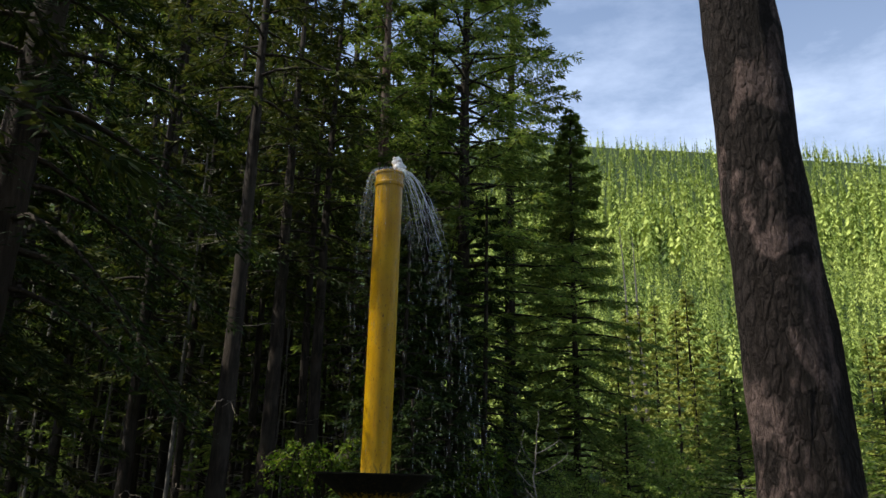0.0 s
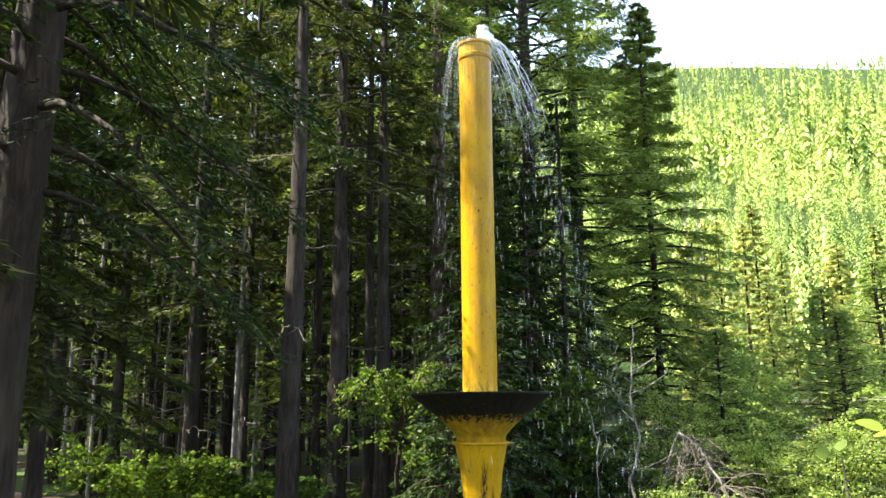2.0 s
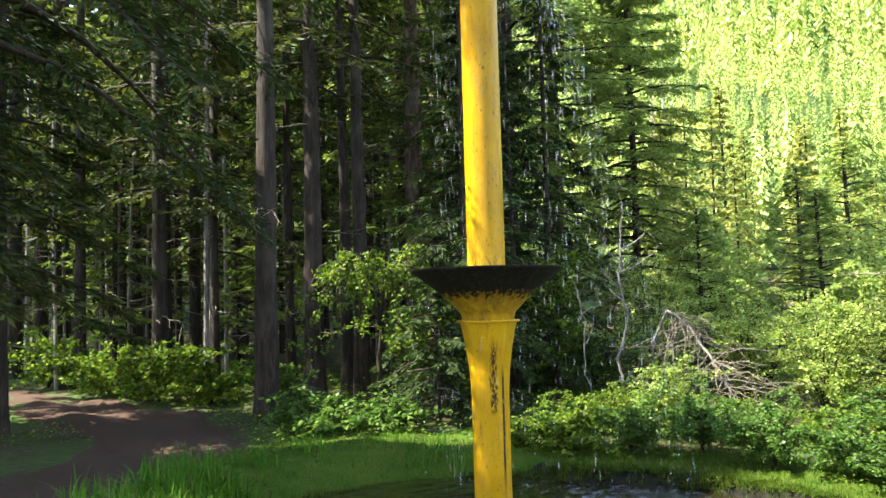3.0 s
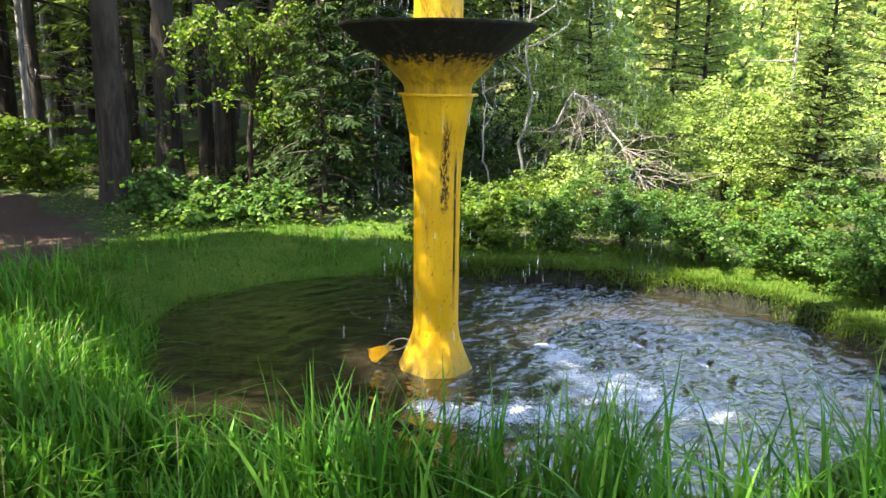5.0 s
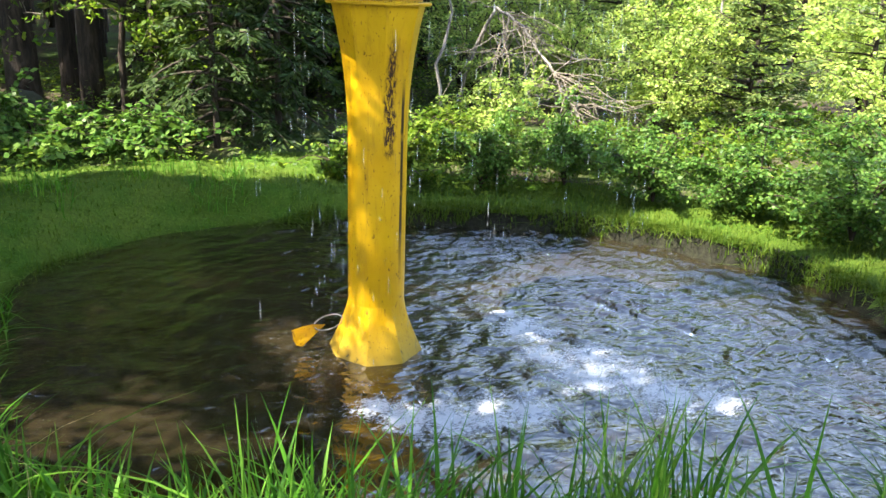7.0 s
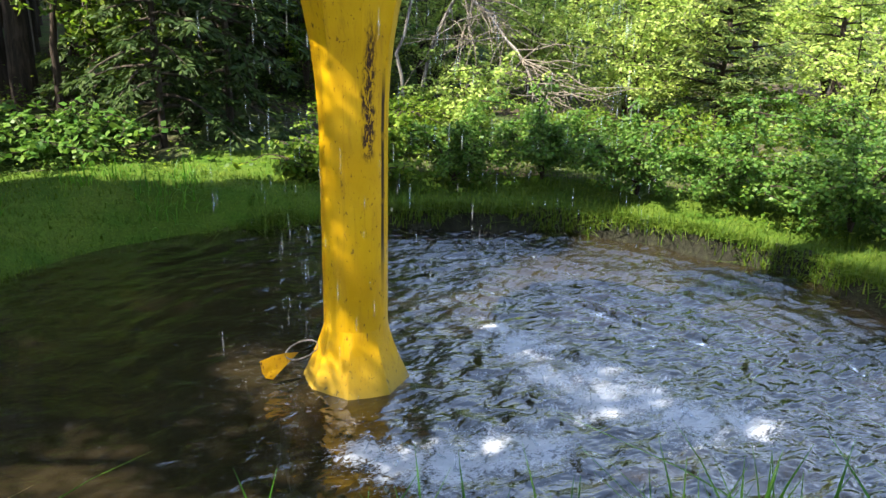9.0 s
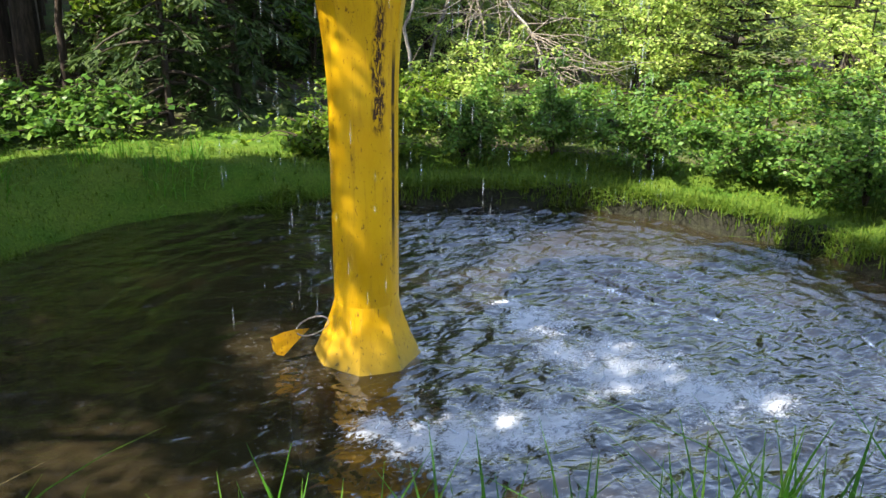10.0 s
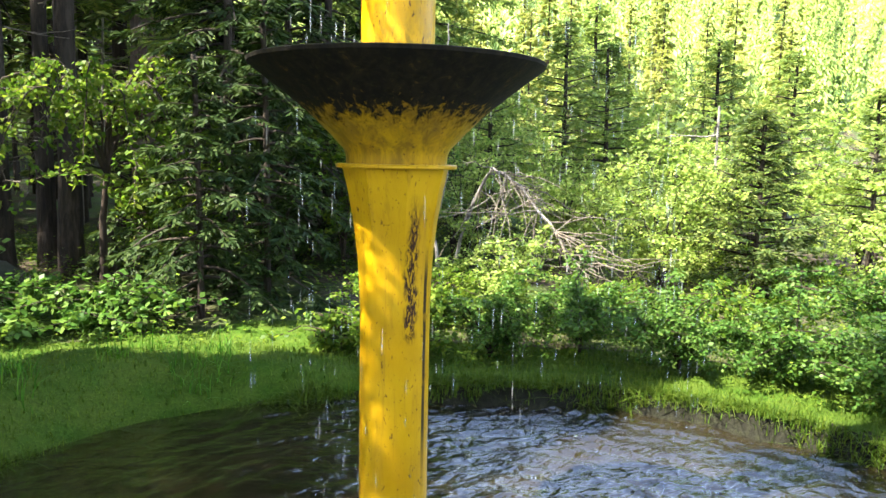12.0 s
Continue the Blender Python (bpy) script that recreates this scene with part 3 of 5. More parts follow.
def fountain():
    f = root("fountain", pose(0, 0, 0), "tall yellow-painted steel fountain column, rust-streaked, standing in the pond", "fountain")
    base = []
    for k in range(30):
        z = -0.55 + 0.86 * k / 29
        q = max(0.0, (0.31 - z) / 0.31)
        base.append((z, 0.163 + 0.118 * min(q, 1.9) ** 1.25, float(smooth(q * 2.6)), 8, -115.7))
    piece("base_flare", loft("base_flare", base, M_PAINT_SHAFT, 96), f, "eight-sided flared foot rising out of the water")
    body = [(0.31, 0.163, 0, 8, -95), (0.8, 0.163, 0, 8, -95), (1.3, 0.164, 0, 8, -95), (1.42, 0.169, 0.15, 8, -95), (1.55, 0.180, 0.5, 8, -95),
            (1.70, 0.199, 0.9, 8, -95), (1.84, 0.224, 1, 8, -95), (1.952, 0.250, 1, 8, -95)]
    piece("shaft", loft("shaft", body, M_PAINT_SHAFT, 64), f, "yellow shaft with black rust stains, flaring to eight facets")
    plate = [(1.952, 0.05, 0, 8, -95), (1.952, 0.274, 0, 8, -95), (1.957, 0.278, 0, 8, -95), (1.966, 0.278, 0, 8, -95), (1.971, 0.274, 0, 8, -95), (1.971, 0.05, 0, 8, -95)]
    piece("ring_plate", loft("ring_plate", plate, M_PAINT_PLAIN), f, "thin round flange")
    bowl = [(1.971, 0.230, 0, 8, 0), (2.01, 0.233, 0, 8, 0), (2.04, 0.246, 0, 8, 0), (2.12, 0.322, 0, 8, 0), (2.20, 0.405, 0, 8, 0), (2.30, 0.530, 0, 8, 0),
            (2.385, 0.645, 0, 8, 0), (2.405, 0.668, 0, 8, 0), (2.420, 0.672, 0, 8, 0), (2.424, 0.664, 0, 8, 0), (2.400, 0.630, 0, 8, 0), (2.33, 0.53, 0, 8, 0),
            (2.25, 0.42, 0, 8, 0), (2.20, 0.2, 0, 8, 0)]
    piece("bowl", loft("bowl", bowl, M_PAINT_BOWL, 72), f, "wide basin blackened by algae under its rim")
    piece("bowl_water", loft("bowl_water", [(2.398, 0.17, 0, 8, 0), (2.397, 0.4, 0, 8, 0), (2.398, 0.622, 0, 8, 0)], M_WATER, 48), f, "water standing in the basin")
    pipe = [(2.22, 0.166, 0, 8, 0), (3.5, 0.166, 0, 8, 0), (4.8, 0.165, 0, 8, 0), (5.80, 0.165, 0, 8, 0)]
    piece("pipe", loft("pipe", pipe, M_PAINT_PIPE), f, "plain yellow upper pipe")
    cap = [(5.80, 0.166, 0, 8, 0), (5.81, 0.176, 0, 8, 0), (5.83, 0.180, 0, 8, 0), (5.845, 0.180, 0, 8, 0), (5.855, 0.170, 0, 8, 0), (5.95, 0.170, 0, 8, 0),
           (5.96, 0.184, 0, 8, 0), (5.985, 0.186, 0, 8, 0), (5.99, 0.178, 0, 8, 0)]
    piece("spray_head", loft("spray_head", cap, M_PAINT_PIPE, 48, (False, True)), f, "collared spray head ringed with small jets")
    # a loose fin of yellow sheet and its bent wire beside the foot
    bm = bmesh.new()
    prof = [(-0.49, 0.153), (-0.42, 0.168), (-0.36, 0.170), (-0.286, 0.160), (-0.36, 0.105), (-0.435, 0.047), (-0.468, 0.060), (-0.485, 0.092)]
    top = [bm.verts.new((px, 0.02 + 0.35 * (pz - 0.05) + 0.10 * (px + 0.4), 0.9 * pz)) for px, pz in prof]
    bm.faces.new(top)
    bmesh.ops.solidify(bm, geom=bm.faces[:], thickness=0.012)
    me = bpy.data.meshes.new("fin")
    bm.to_mesh(me)
    bm.free()
    me.materials.append(M_PAINT_PLAIN)
    piece("fin", me, f, "yellow sheet fin at the waterline")
    th = np.linspace(0.0, 6.2, 14)
    wire = np.stack([-0.27 - 0.085 * np.cos(th), 0.07 + 0.05 * np.sin(th), 0.155 + 0.022 * np.sin(th) - 0.02 * np.cos(th)], 1)
    V, F = tubes([(wire, 0.0038)], 6)
    piece("wire_loop", mesh_from("wire_loop", V, F, M_DEAD, True), f, "bent grey wire")
    return f


fountain()


def water_jets():
    """Thin streams from the spray head that fall, break up and drift with the wind."""
    rng = np.random.default_rng(21)
    lines, beads, lees = [], [], []
    g, wind = 9.81, np.array([0.42, 0.06])
    for k in range(60):
        a = k / 60 * 2 * np.pi + rng.normal(0, 0.02)
        lee = max(0.0, math.cos(a))
        v = rng.uniform(0.40, 0.52) + 0.12 * lee
        drift = 0.55 + 1.2 * lee
        p0 = np.array([0.185 * math.cos(a), 0.185 * math.sin(a), 5.985])
        end = rng.uniform(0.40, 0.56) + 0.10 * lee * rng.uniform(0.0, 1)
        tt = np.linspace(0, end, 30)
        blow = wind[None] * (tt[:, None] ** 2) * drift
        x = p0[0] + math.cos(a) * v * tt + blow[:, 0]
        y = p0[1] + math.sin(a) * v * tt + blow[:, 1]
        z = p0[2] + 0.55 * tt - 0.5 * g * tt ** 2
        shake = np.cumsum(rng.normal(0, 0.0022 + 0.006 * lee ** 3, (30, 3)), 0) * (np.linspace(0, 1.4, 30) ** 1.5)[:, None]
        r = 0.0031 * np.clip(1.25 - tt / end * 1.1, 0.15, 1) * rng.uniform(0.7, 1.2) * (1 + 0.9 * lee ** 4)
        lines.append((np.stack([x, y, z], 1) + shake, r))
        lees.append(lee)
        for _ in range(14 + int(30 * max(0.0, math.cos(a)) ** 2)):
            t = rng.uniform(end * 0.7, 1.16)
            b = wind * t * t * drift
            c = np.array([p0[0] + math.cos(a) * v * t + b[0], p0[1] + math.sin(a) * v * t + b[1], p0[2] + 0.55 * t - 0.5 * g * t * t])
            c += rng.normal(0, 0.05, 3) * np.array([1, 1, 1.5])
            if c[2] < 0.02 or (c[2] < 2.45 and math.hypot(c[0], c[1]) < 0.68 and c[2] > 1.9) or (math.hypot(c[0], c[1]) < 0.3):
                continue
            ln = rng.uniform(0.03, 0.13)
            beads.append((np.array([c, c + (0, 0, ln * 0.5), c + (0, 0, ln)]), np.array([0.0006, rng.uniform(0.0016, 0.0042) * (1 + 0.5 * max(0.0, math.cos(a))), 0.0006])))
    for k in range(60):
        a = rng.uniform(0, 2 * np.pi)
        c = np.array([0.67 * math.cos(a), 0.67 * math.sin(a), rng.uniform(0.1, 2.3)])
        ln = rng.uniform(0.03, 0.13)
        beads.append((np.array([c, c + (0, 0, ln * 0.5), c + (0, 0, ln)]), np.array([0.001, rng.uniform(0.002, 0.0045), 0.001])))
    jets = root("water_jets", pose(0, 0, 0), "thin white water jets arching from the fountain's spray head", "water jets")
    for line, lee in zip(lines, lees):
        piece("stream", mesh_from("stream", *tubes([line], 5), M_JET if lee > 0.55 else M_STREAM, True), jets)
    V, F = tubes(beads, 4)
    tagged(new("water_drops", mesh_from("water_drops", V, F, M_DROP, True)), "falling drops of fountain water over the pond", "water drops", kind="stuff")
    # the frothing plume on the head
    bm = bmesh.new()
    for k in range(22):
        h = rng.uniform(0, 1)
        p = Vector((0.12 - 0.03 * h + rng.normal(0, 0.022), rng.normal(0, 0.03), 6.01 + 0.19 * h))
        bmesh.ops.create_icosphere(bm, subdivisions=2, radius=rng.uniform(0.03, 0.05) * (1.15 - 0.35 * h), matrix=Matrix.Translation(p))
    for v in bm.verts:
        v.co += v.normal * 0.012 * noise.noise(v.co * 30)
    me = bpy.data.meshes.new("plume")
    bm.to_mesh(me)
    bm.free()
    me.materials.append(M_PLUME)
    me.polygons.foreach_set("use_smooth", np.ones(len(me.polygons), dtype=bool))
    piece("plume", me, jets, "white frothing plume")


water_jets()


def splash_froth():
    """Churned white water where the jets fall into the pond."""
    rng = np.random.default_rng(5)
    PS, RS = [], []
    for x, y, s in SPLASHES:
        n = int(260 * s * s) + 8
        PS.append(np.stack([rng.normal(x, s * 0.6, n), rng.normal(y, s * 0.5, n), np.abs(rng.normal(0, 0.03, n))], 1))
        RS.append(rng.uniform(0.0015, 0.0042, n) * (1 + 0.8 * (rng.uniform(0, 1, n) > 0.94)))
    n = 120
    a = rng.uniform(0, 6.283, n)
    q = rng.normal(1.0, 0.3, n)
    PS.append(np.stack([0.3 + q * np.cos(a), -0.1 + q * np.sin(a), np.abs(rng.normal(0, 0.015, n))], 1))
    RS.append(rng.uniform(0.0012, 0.0035, n))
    P, R = np.concatenate(PS), np.concatenate(RS)
    ok = np.hypot(P[:, 0], P[:, 1]) > 0.36
    P, R = P[ok], R[ok]
    oct_v = np.array([(1, 0, 0), (0, 1, 0), (-1, 0, 0), (0, -1, 0), (0, 0, 1), (0, 0, -1)], float)
    oct_f = np.array([(0, 1, 4), (1, 2, 4), (2, 3, 4), (3, 0, 4), (1, 0, 5), (2, 1, 5), (3, 2, 5), (0, 3, 5)])
    n = len(P)
    jit = rng.uniform(0.6, 1.5, (n, 6, 1))
    S = np.stack([R * rng.uniform(0.8, 2.6, n), R * rng.uniform(0.8, 1.8, n), R * rng.uniform(0.5, 1.5, n)], 1)
    V = P[:, None] + oct_v[None] * S[:, None] * jit
    F = oct_f[None] + (np.arange(n) * 6)[:, None, None]
    spikes = []
    for x, y, r in SPLASHES:
        for _ in range(int(50 * r) if r > 0.08 else 0):
            a, q = rng.uniform(0, 6.283), r * abs(rng.normal(0, 1.3))
            foot = np.array([x + q * math.cos(a), y + q * math.sin(a), -0.005])
            tip = foot + np.array([rng.normal(0, 0.025), rng.normal(0, 0.025), rng.uniform(0.015, 0.075) * math.exp(-0.5 * q / r)])
            spikes.append((wobbly(foot, tip, 4, 0.004, rng), np.array([rng.uniform(0.006, 0.016), 0.006, 0.004, 0.0015])))
    SV, SF = tubes(spikes, 5)
    base = len(V) * 6
    V, F = np.concatenate([V.reshape(-1, 3), SV]), [F.reshape(-1, 3), SF + base]
    tagged(new("splash_froth", mesh_from("splash_froth", V, F, M_FROTH, True)), "white froth and splashes on the pond under the jets", "splash", kind="stuff")


splash_froth()


# ---- trees ----
def trunk_mesh(name, h, r0, r1, mat, sides=14, lean=(0, 0), knobs=0.06, seed=0, flare=1.5):
    rng = np.random.default_rng(seed)
    if r0 > 0.24:
        knobs *= 0.7
    n = max(10, int(h / (0.35 if sides > 10 else 0.8)))
    z = np.linspace(-0.25, h, n)
    t = np.clip(z / h, 0, 1)
    r = r0 + (r1 - r0) * t + r0 * (flare - 1) * np.exp(-np.clip(z, 0, None) / 0.35)
    cx = lean[0] * z + 0.05 * np.sin(z * 0.5 + seed) * t
    cy = lean[1] * z + 0.05 * np.sin(z * 0.43 + 2 * seed) * t
    phi = np.arange(sides) / sides * 2 * np.pi
    rough = 1 + rng.normal(0, knobs, (n, sides)) + 0.05 * np.sin(phi * 3 + seed)[None] + flare * 0.06 * np.exp(-np.clip(z, 0, None) / 0.3)[:, None] * np.sin(phi * 5 + seed)[None]
    X = cx[:, None] + r[:, None] * rough * np.cos(phi)
    Y = cy[:, None] + r[:, None] * rough * np.sin(phi)
    V = np.stack([X, Y, np.broadcast_to(z[:, None], X.shape)], -1).reshape(-1, 3)
    i, j = np.meshgrid(np.arange(n - 1), np.arange(sides), indexing="ij")
    a = i * sides + j
    b = i * sides + (j + 1) % sides
    return mesh_from(name, V, np.stack([a, b, b + sides, a + sides], -1).reshape(-1, 4), mat, True)


def conifer_crown(h, low, spread, boughs, sprigs, seed, droop=0.35, needle=(0.20, 0.030), peak=0.06, lean=(0, 0), lost=None, more=()):
    """Limbs and needle sprays of a conifer: returns the limbs and the needles as (verts, faces)."""
    rng = np.random.default_rng(seed)
    limbs, PS, DS, SS, LS = [], [], [], [], []
    for k in range(boughs + len(more)):
        q = (k + rng.uniform(0, 1)) / boughs
        z0 = low + (h - low) * q ** 0.9
        up = (z0 - low) / (h - low)
        reach = spread * (np.interp(up, [0, 0.12, 0.4, 1.0], [0.75, 1.0, 0.8, peak])) * rng.uniform(0.65, 1.12)
        a = k * 2.39996 + rng.normal(0, 0.25)
        out = np.array([math.cos(a), math.sin(a), 0])
        if k < boughs and lost and lost[0] < z0 < lost[1] and math.sin(a) > 0.3 and rng.uniform(0, 1) < lost[2]:
            continue
        if k >= boughs:
            z0, a, reach = more[k - boughs]
            up, out = (z0 - low) / (h - low), np.array([math.cos(a), math.sin(a), 0])
        m = 7 if sprigs > 20 else 4
        t = np.linspace(0, 1, m)
        rise = 0.10 * (1 - up) + 0.45 * up
        line = np.stack([lean[0] * z0 + out[0] * reach * t, lean[1] * z0 + out[1] * reach * t, z0 + reach * (rise * t - droop * (1 - 0.55 * up) * t ** 1.8 * 1.6 + 0.16 * t ** 4)], 1)
        line += np.cumsum(rng.normal(0, 0.02 * reach, (m, 3)), 0) * t[:, None]
        limbs.append((line, np.linspace(0.012 + 0.012 * reach, 0.004, m)))
        n = max(4, int(sprigs * (0.35 + 0.65 * reach / spread)))
        tt = rng.uniform(0.12, 1.0, n) ** 0.8
        base = np.stack([np.interp(tt, t, line[:, c]) for c in range(3)], 1)
        side = np.array([-out[1], out[0], 0])
        sgn = rng.choice([-1.0, 1.0], n)
        length = reach * 0.42 * (1.08 - tt) * rng.uniform(0.5, 1.2, n) + 0.12
        way = unit(out[None] * rng.uniform(0.35, 1.0, (n, 1)) + side[None] * (sgn * rng.uniform(0.4, 1.1, n))[:, None] + np.array([0, 0, 1.0])[None] * rng.normal(-0.18 - 0.4 * droop, 0.2, (n, 1)))
        for f in (0.05, 0.35, 0.65, 0.9):
            for s in (-1.0, 1.0):
                P = base + way * (length * f)[:, None]
                P[:, 2] -= 0.10 * droop * (length * f) ** 1.5
                nrm = np.array([0, 0, 1.0])
                lat = unit(np.cross(way, nrm[None]))
                D = unit(way * 0.75 + lat * s * 0.55 + rng.normal(0, 0.18, (n, 3)) + np.array([0, 0, -0.25 * droop])[None])
                PS.append(P)
                DS.append(D)
                SS.append(unit(np.cross(D, unit(nrm[None] + rng.normal(0, 0.5, (n, 3))))))
                LS.append(np.full(n, needle[0]) * rng.uniform(0.6, 1.25, n) * (1.1 - 0.4 * f))
    P, D, S, L = (np.concatenate(q) for q in (PS, DS, SS, LS))
    W = needle[1] * np.random.default_rng(seed + 1).uniform(0.7, 1.3, len(P))
    return tubes(limbs, 4 if sprigs > 20 else 3), rhombs(P, D, S, L, W)


def bare_limbs(h0, h1, count, reach, seed, lean=(0, 0)):
    """Dead grey twigs on the lower trunk."""
    rng = np.random.default_rng(seed)
    out = []
    for k in range(count):
        z = rng.uniform(h0, h1)
        a = rng.uniform(0, 6.283)
        l = reach * rng.uniform(0.3, 1)
        base = np.array([lean[0] * z, lean[1] * z, z])
        tip = base + np.array([math.cos(a) * l, math.sin(a) * l, rng.uniform(-0.35, 0.1) * l])
        ln = wobbly(base, tip, 6, 0.03 * l, rng)
        out.append((ln, np.linspace(0.014, 0.003, 6)))
        for _ in range(2):
            i = rng.integers(2, 5)
            tp = ln[i] + (tip - base) * rng.uniform(0.15, 0.35) + rng.normal(0, 0.12 * l, 3)
            out.append((wobbly(ln[i], tp, 4, 0.02, rng), np.linspace(0.007, 0.002, 4)))
    return tubes(out, 4)


def conifer(m, h, r, low, spread, boughs, sprigs, seed, label, group, mat=None, bark=None, droop=0.35, lean=(0, 0), bare=0, sides=12, needle=(0.22, 0.023), flare=1.22, lost=None, more=()):
    t = root("conifer_tree", m, label, "tree", group)
    piece("trunk", trunk_mesh("trunk", h, r, 0.03, bark or M_BARK, sides, lean, 0.05, seed, flare), t)
    limbs, needles = conifer_crown(h, low, spread, boughs, sprigs, seed, droop, needle, 0.06, lean, lost, more)
    tagged(piece("branchwork", mesh_from("branchwork", *limbs, bark or M_BARK, True), t), kind="stuff")
    tagged(piece("crown", mesh_from("crown", *needles, mat or M_NEEDLE), t), kind="stuff")
    if bare:
        V, F = bare_limbs(1.2, low + 1, bare, spread * 0.6, seed + 9, lean)
        tagged(piece("deadwood", mesh_from("deadwood", V, F, M_TWIG, True), t, "dead grey lower twigs"), kind="stuff")
    return t


def at(x, y, turn=0.0, scale=1.0, sink=0.0):
    return Matrix.Translation((x, y, float(ground_z(x, y)) - sink)) @ Matrix.Rotation(radians(turn), 4, "Z") @ Matrix.Scale(scale, 4)


# the two big trunks at the way in
conifer(at(2.66, -4.95), 20, 0.285, 8.0, 3.4, 40, 18, 41, "thick grey-brown conifer trunk beside the way to the pond", "", M_NEEDLE_DARK, M_BARK_OLD, 0.3, (-0.042, 0.03), 0, 30, (0.30, 0.045))
# boughs left out (lost) or added (more) to shape sun on column and froth
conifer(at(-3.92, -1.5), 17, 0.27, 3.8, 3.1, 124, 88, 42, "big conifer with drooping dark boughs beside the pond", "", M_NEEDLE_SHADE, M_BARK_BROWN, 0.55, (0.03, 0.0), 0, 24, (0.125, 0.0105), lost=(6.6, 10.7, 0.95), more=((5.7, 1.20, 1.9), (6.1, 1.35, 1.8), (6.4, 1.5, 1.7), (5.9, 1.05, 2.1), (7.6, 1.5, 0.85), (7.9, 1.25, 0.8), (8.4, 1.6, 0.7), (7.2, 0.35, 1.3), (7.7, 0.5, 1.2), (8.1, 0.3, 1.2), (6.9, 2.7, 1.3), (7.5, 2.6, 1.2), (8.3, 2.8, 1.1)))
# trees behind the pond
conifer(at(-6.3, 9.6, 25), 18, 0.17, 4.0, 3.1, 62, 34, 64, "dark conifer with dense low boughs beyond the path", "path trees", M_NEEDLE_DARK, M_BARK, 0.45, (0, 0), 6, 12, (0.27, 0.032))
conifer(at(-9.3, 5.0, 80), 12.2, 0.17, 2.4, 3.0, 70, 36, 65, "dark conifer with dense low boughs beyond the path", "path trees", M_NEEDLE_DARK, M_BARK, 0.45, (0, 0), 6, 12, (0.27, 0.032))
# added conifers, placed and sized to shade the bank and the path
conifer(at(-7.0, 1.3), 15.0, 0.20, 2.6, 3.0, 112, 52, 52, "added dark conifer with low boughs shading the path and bank", "path trees", M_NEEDLE_DARK, M_BARK, 0.45, (0, 0), 6, 12, (0.25, 0.025))
conifer(at(-8.6, 1.75), 14.0, 0.18, 2.4, 2.5, 92, 44, 51, "added dark conifer with low boughs shading the path and bank", "path trees", M_NEEDLE_DARK, M_BARK, 0.45, (0, 0), 6, 12, (0.25, 0.027))
# added conifer out of view, there to shade the near grass
conifer(at(-5.0, -4.4), 15, 0.18, 3.4, 3.2, 64, 34, 54, "added unseen conifer with low boughs shading the near bank", "path trees", M_NEEDLE_DARK, M_BARK, 0.45, (0, 0), 4, 12, (0.25, 0.025))
conifer(at(-7.3, 5.4), 9.6, 0.15, 2.2, 2.6, 74, 42, 53, "added dark conifer with low boughs shading the path and bank", "path trees", M_NEEDLE_DARK, M_BARK, 0.45, (0, 0), 6, 12, (0.25, 0.025))
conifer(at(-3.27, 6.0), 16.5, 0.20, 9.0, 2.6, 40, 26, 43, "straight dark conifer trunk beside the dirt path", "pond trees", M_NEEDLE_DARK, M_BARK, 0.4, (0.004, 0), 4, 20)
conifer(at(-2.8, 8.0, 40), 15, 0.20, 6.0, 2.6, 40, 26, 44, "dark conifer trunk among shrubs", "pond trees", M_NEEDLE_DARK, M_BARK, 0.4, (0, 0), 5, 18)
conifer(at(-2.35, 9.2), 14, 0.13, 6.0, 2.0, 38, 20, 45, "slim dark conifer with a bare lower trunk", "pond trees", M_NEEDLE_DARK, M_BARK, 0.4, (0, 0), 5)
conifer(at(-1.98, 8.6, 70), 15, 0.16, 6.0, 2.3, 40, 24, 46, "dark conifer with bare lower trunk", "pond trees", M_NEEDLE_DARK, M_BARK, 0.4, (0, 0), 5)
conifer(at(-0.95, 11.2), 22, 0.24, 4.2, 3.0, 130, 44, 47, "tall conifer with reddish flaking bark", "pond trees", M_NEEDLE, M_BARK_RED, 0.35, (0, 0), 8)
conifer(at(1.4, 13.0, 30), 26, 0.24, 2.5, 4.6, 225, 62, 48, "tall spreading conifer with sprays coloured a sunlit light green", "pond trees", M_NEEDLE_LIT, M_BARK, 0.35, (0, 0), 8, 16, (0.23, 0.021))
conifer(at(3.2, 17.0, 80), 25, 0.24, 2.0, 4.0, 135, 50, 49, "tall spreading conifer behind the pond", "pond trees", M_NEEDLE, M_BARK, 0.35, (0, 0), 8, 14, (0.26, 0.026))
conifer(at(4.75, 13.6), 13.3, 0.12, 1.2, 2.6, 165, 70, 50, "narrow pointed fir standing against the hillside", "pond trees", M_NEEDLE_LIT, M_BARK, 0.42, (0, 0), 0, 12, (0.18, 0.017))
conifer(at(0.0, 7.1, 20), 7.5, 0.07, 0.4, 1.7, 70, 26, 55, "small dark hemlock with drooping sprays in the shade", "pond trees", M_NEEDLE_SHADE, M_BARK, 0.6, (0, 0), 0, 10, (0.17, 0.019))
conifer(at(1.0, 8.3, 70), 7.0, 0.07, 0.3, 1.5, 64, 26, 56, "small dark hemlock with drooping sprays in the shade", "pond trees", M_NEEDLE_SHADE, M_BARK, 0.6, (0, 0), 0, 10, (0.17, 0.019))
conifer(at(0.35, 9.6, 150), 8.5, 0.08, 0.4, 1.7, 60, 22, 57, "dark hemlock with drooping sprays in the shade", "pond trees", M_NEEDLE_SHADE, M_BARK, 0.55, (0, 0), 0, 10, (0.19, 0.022))
